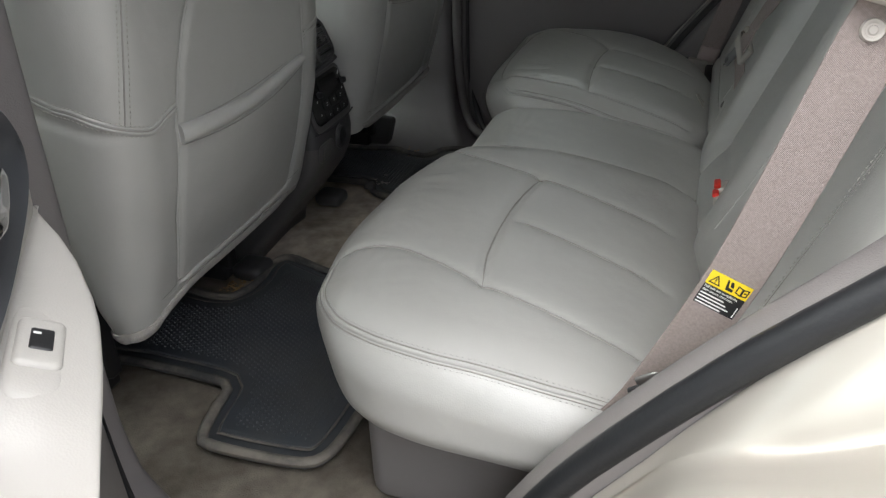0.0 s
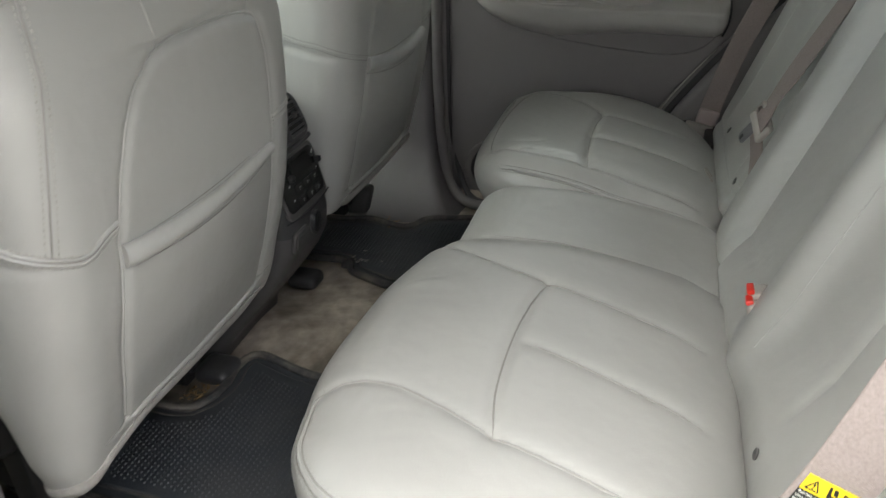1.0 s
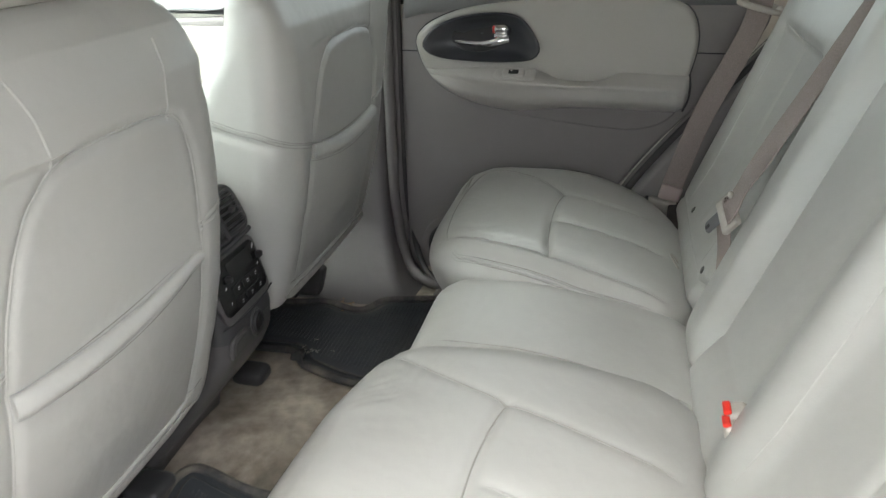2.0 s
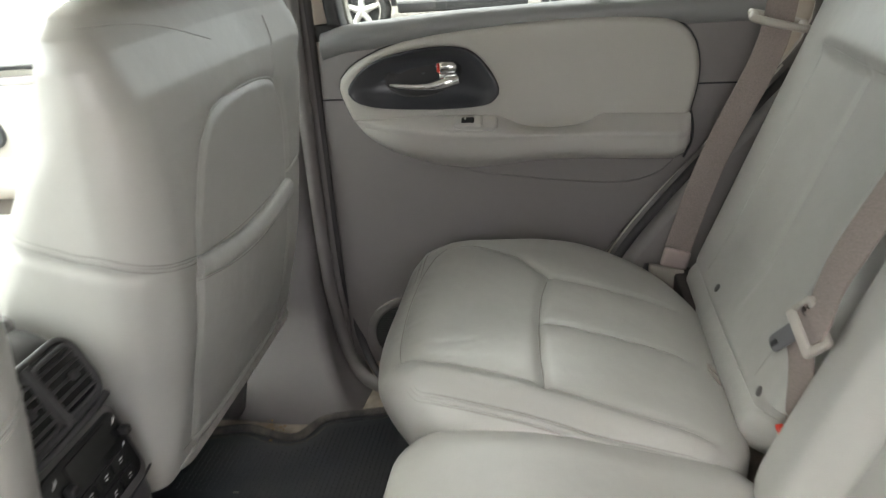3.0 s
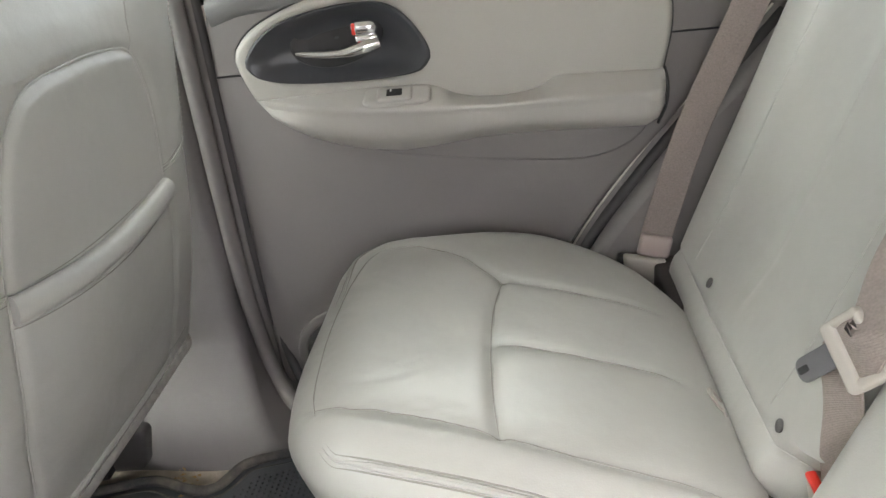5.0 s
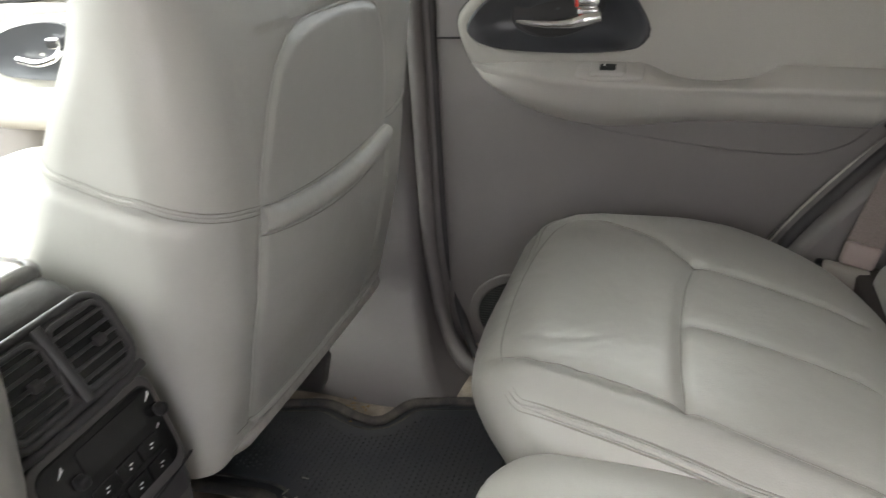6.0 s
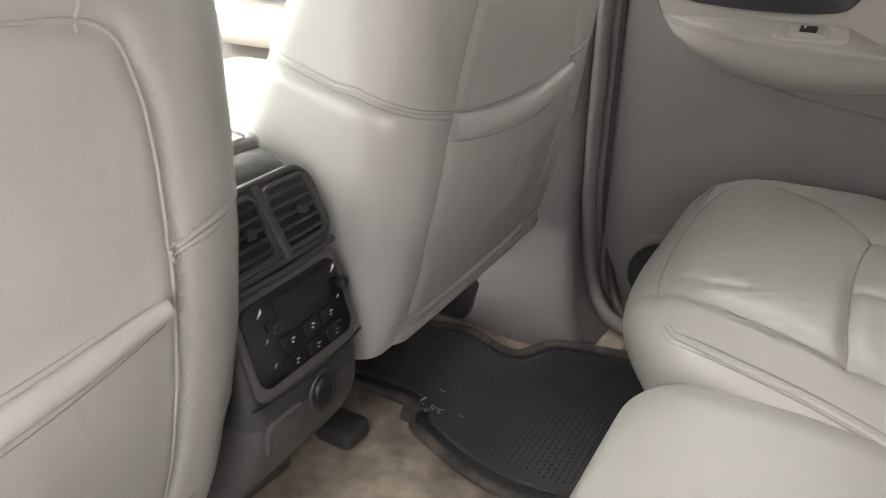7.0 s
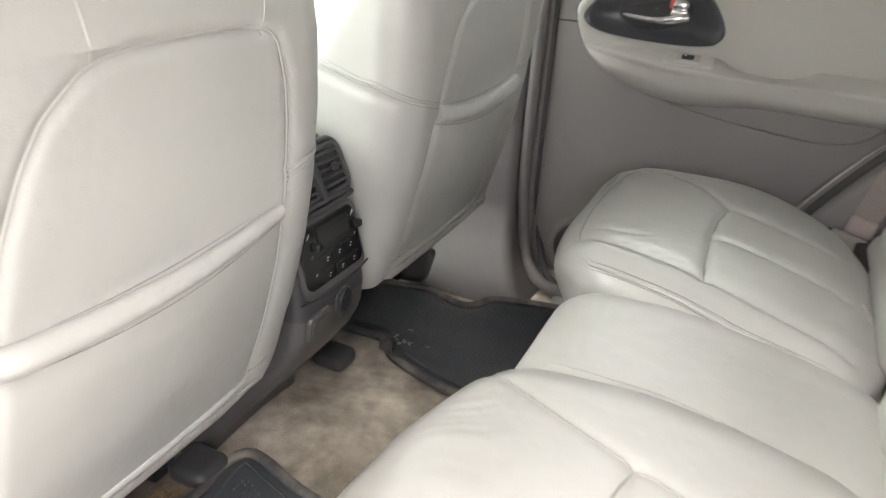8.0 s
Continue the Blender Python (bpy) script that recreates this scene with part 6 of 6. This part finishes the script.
        for k, line in enumerate(("Pull belt out completely,", "then secure child seat.")):
            cu = bpy.data.curves.new("print_text", "FONT")
            cu.body, cu.size, cu.offset = line, 0.0041, 0.00004
            ob = bpy.data.objects.new("print_text", cu)
            me = bpy.data.meshes.new_from_object(ob)
            bpy.data.objects.remove(ob)
            bpy.data.curves.remove(cu)
            me.materials.clear()
            x0 = -0.0205
            part("print_text", mapped(me, lambda v, k=k: mid + 0.88 * (v[:, :1] * 0.86 + x0) * u + 0.88 * (v[:, 1:2] + 0.0005 - 0.0040 * k) * up + 0.0026 * w), WHITE, black, smooth=False)
        for k, e in enumerate((0.004, 0.008, 0.0125, 0.006)):
            z = -0.0068 - k * 0.0038
            lab("print_line", -0.0203, e, z - 0.0007, z + 0.0007, WHITE, 0.0008, black)
        lab("print_line", 0.0178, 0.0188, -0.0185, -0.006, WHITE, 0.0008, black)
        outline("warning_mark", [(-0.0195, 0.0068), (-0.0075, 0.0068), (-0.0135, 0.0180)], [(-0.0176, 0.0080), (-0.0094, 0.0080), (-0.0135, 0.0157)], LABEL_BLACK, 0.0009, black)
        lab("print_mark", -0.0141, -0.0129, 0.0103, 0.0138, LABEL_BLACK, 0.0009, black)
        lab("print_mark", -0.0141, -0.0129, 0.0086, 0.0096, LABEL_BLACK, 0.0009, black)
        outline("seat_mark", [(-0.0040, 0.0180), (-0.0022, 0.0180), (0.0, 0.0105), (0.0052, 0.0100), (0.0052, 0.0070), (-0.0020, 0.0070)], None, LABEL_BLACK, 0.0009, black)
        outline("seat_mark", [(-0.0002, 0.0170), (0.0014, 0.0178), (0.0030, 0.0168), (0.0046, 0.0115), (0.0012, 0.0120)], None, LABEL_BLACK, 0.0009, black)
        for q in (-1, 1):
            c = 0.0133
            outline("book_mark", [(c, 0.0068), (c + q * 0.0058, 0.0085), (c + q * 0.0058, 0.0172), (c, 0.0158)], [(c + q * 0.0010, 0.0083), (c + q * 0.0047, 0.0094), (c + q * 0.0047, 0.0158), (c + q * 0.0010, 0.0148)], LABEL_BLACK, 0.0009, black)
        lab("print_mark", 0.0152, 0.0174, 0.0115, 0.0130, LABEL_BLACK, 0.0009, black)
    return t


outer_belt(-1)
outer_belt(1)

# centre belt: comes over the wide back, passes its tongue's slot, and hangs in a fold to the floor of the seat
cb = thing("seat_belt", (0.74, 0.18, 0.30), "taupe webbing centre seat belt with a hanging beige tongue", "seat belt", "centre belts")
o = np.array((0.74, 0.18, 0.30))
TONGUE = 0.86 * np.array(Matrix.Rotation(radians(14), 3, "Z") @ Matrix.Rotation(radians(37), 3, "X") @ Matrix.Rotation(radians(14), 3, "Y"))
TONGUE_AT = np.array((0.697, 0.159, 0.430)) - o


def tongue_place(V):
    """From the tongue's own axes (out of its face, along its slot, along the belt) to the belt's."""
    return np.atleast_2d(np.asarray(V, float)) @ TONGUE.T + TONGUE_AT


face_out = -TONGUE[:, 0]
down, off = np.array((-0.85, -0.25, 0.35)), np.array((-0.70, -0.60, 0.1))
P = [tongue_place((-0.0025, 0, 0.007))[0], tongue_place((-0.0070, 0, 0.020))[0], tongue_place((-0.0100, 0, 0.036))[0]]
P += [np.array(p) - o for p in ((0.728, 0.172, 0.495), (0.758, 0.182, 0.553), (0.792, 0.184, 0.622), (0.832, 0.180, 0.71), (0.875, 0.17, 0.81))]
strap("webbing", P, 0.042, [face_out] * 3 + [down] * 5, cb)
P = [tongue_place((0.004, 0.0, 0.004))[0], tongue_place((0.006, -0.004, -0.016))[0]] + [np.array(p) - o for p in ((0.706, 0.165, 0.365), (0.712, 0.168, 0.315), (0.722, 0.168, 0.27), (0.730, 0.166, 0.235))]
strap("webbing", P, 0.044, [face_out, face_out, np.array((-0.85, -0.30, 0.1)), off, off, off], cb, label="belt end twisted down between the seat backs")
bars = []
for half, r, c in (((0.0068, 0.0335, 0.0095), 0.0055, (0, 0, -0.003)), ((0.0062, 0.0062, 0.0190), 0.0050, (0, -0.0275, 0.015)), ((0.0062, 0.0050, 0.0190), 0.0045, (0, 0.0285, 0.015)), ((0.0048, 0.030, 0.0050), 0.004, (0, 0, 0.030))):
    V, F = rbox_arrays(half, np.array((r, r, r)), 0.004)
    bars.append((tongue_place(V + np.array(c)), F))
part("tongue_frame", joined("tongue_frame", bars), BUCKLE, cb, "beige plastic tongue frame")
V3, F3 = rbox_arrays((0.0030, 0.0120, 0.0275), (0.0024, 0.010, 0.010), 0.004)
blade = part("tongue_blade", mesh_np("tongue_blade", tongue_place(V3 + np.array((-0.001, 0.006, -0.0325))), F3), BLADE, cb, "slate grey coated tongue blade")
V4, F4 = rbox_arrays((0.0008, 0.0050, 0.0085), np.array((0.0006, 0.003, 0.003)), 0.004)
part("blade_slot", mesh_np("blade_slot", tongue_place(V4 * np.array((1, 0.7, 0.8)) + np.array((-0.0040, 0.006, -0.049))), F4), BLACK, blade)


# buckles standing between cushion and back
def buckle(x, y, z, tilt, label, w=0.019):
    t = thing("belt_buckle", (x, y, z - 0.05), label, "belt buckle", "belt buckles")
    part("buckle_body", rbox("buckle_body", (0.014, w + 0.0012, 0.042), (0.007, 0.007, 0.007), (0, 0, 0.03), 0.008, turn=pose(0, 0, 0, tilt, -12, 0)), BUCKLE, t, "beige plastic buckle body")
    part("release_button", rbox("release_button", (0.0048, w - 0.0028, 0.0036), 0.0026, (-0.0185, -math.sin(radians(tilt)) * 0.066, 0.0695), 0.004, turn=pose(0, 0, 0, tilt, -12, 0)), RED, t, "red release button")
    return t


buckle(0.698, -0.183, 0.304, 4, "beige seat belt buckle with red button", 0.0130)
buckle(0.697, -0.208, 0.296, -4, "beige seat belt buckle with red button", 0.0130)
buckle(0.7185, 0.190, 0.2595, 4, "beige seat belt buckle with red button", 0.0150)
loop_t = thing("pull_loop", (0.652, 0.30, 0.274), "small pale fabric pull loop at the cushion rear", "pull loop")
part("loop", tube("loop", smooth_line([(0, -0.012, 0), (-0.01, -0.010, 0.014), (-0.014, 0.0, 0.018), (-0.01, 0.010, 0.014), (0, 0.012, 0)], 20), 0.004, 8, flat=0.4), BUCKLE, loop_t)


# ---- the vehicle parked outside ----
def parked_suv(at):
    t = thing("parked_suv", at, "silver off-road vehicle parked on pale concrete", "car")
    side = [(-3.2, 0.52), (-3.2, 0.80), (-3.0, 1.02), (-2.0, 1.10), (-1.3, 1.68), (1.4, 1.72), (1.75, 1.1), (1.78, 0.5), (1.45, 0.48)]
    for c in (0.98,):
        side += [(c + 0.42 * math.cos(a), 0.40 + 0.42 * math.sin(a)) for a in np.linspace(0.2, math.pi - 0.2, 14)]
    side += [(0.4, 0.36), (-1.25, 0.36)]
    side += [(-1.74 + 0.42 * math.cos(a), 0.40 + 0.42 * math.sin(a)) for a in np.linspace(0.2, math.pi - 0.2, 14)]
    win = [(-1.75, 1.12), (-1.2, 1.58), (1.25, 1.60), (1.5, 1.12)]
    me = plate("body", side, 1.7, 0.05, ())
    part("body", fixed(mapped(me, lambda v: np.stack([v[:, 0], v[:, 2] + 0.85, v[:, 1]], 1))), SILVER_PAINT, t, "silver painted body")
    for q, y in ((0, -0.006), ):
        g = plate("side_window", win, 0.01)
        part("side_window", fixed(mapped(g, lambda v: np.stack([v[:, 0], v[:, 2] - 0.002, v[:, 1]], 1))), SCREEN, t, "dark side glass")
    part("sill_cladding", rbox("sill_cladding", (0.85, 0.05, 0.07), 0.03, (-0.40, 0.0, 0.38), 0.1), BLACK, t)
    for c in (-1.74, 0.98):
        part("arch_flare", tube("arch_flare", [(c + 0.44 * math.cos(a), 0.0, 0.40 + 0.44 * math.sin(a)) for a in np.linspace(0, math.pi, 24)], 0.035, 8), BLACK, t)
        w = part("wheel", loft("wheel", [[(c + r * math.cos(a), y, 0.36 + r * math.sin(a)) for a in np.linspace(0, 2 * math.pi, 40, endpoint=False)]
                                         for r, y in ((0.25, 0.06), (0.27, 0.0), (0.33, -0.01), (0.36, 0.03), (0.36, 0.20), (0.30, 0.24))]), TYRE, t, "black tyre")
        part("rim", loft("rim", [[(c + r * math.cos(a), y, 0.36 + r * math.sin(a)) for a in np.linspace(0, 2 * math.pi, 40, endpoint=False)] for r, y in ((0.255, 0.02), (0.26, -0.004), (0.245, -0.006), (0.235, 0.03))], False), ALLOY, w, "alloy wheel rim")
        for k in range(5):
            a = 2 * math.pi * k / 5 + 0.3
            part("spoke", tube("spoke", [(c, 0.0, 0.36), (c + 0.24 * math.cos(a), 0.005, 0.36 + 0.24 * math.sin(a))], [0.05, 0.032], 8), ALLOY, w)
        part("rim_well", tube("rim_well", [(c, 0.05, 0.36), (c, 0.07, 0.36)], 0.25, 30), TYRE, w)
    part("bumper", rbox("bumper", (0.14, 0.6, 0.12), 0.05, (-3.25, 0.75, 0.56), 0.1), BLACK, t)
    return t


parked_suv((-0.35, 9.5, GROUND))

# dark brown sheet that fills the gap behind the far cushion
felt = part("trim_gap_far", slab("trim_gap_far", 0.650, 0.70, 0.55, 0.708, 0.10, 0.246, 0.006), GAP_BROWN)
tagged(felt, "dark brown sheet between cushion and seat back", "felt trim", kind="structure")
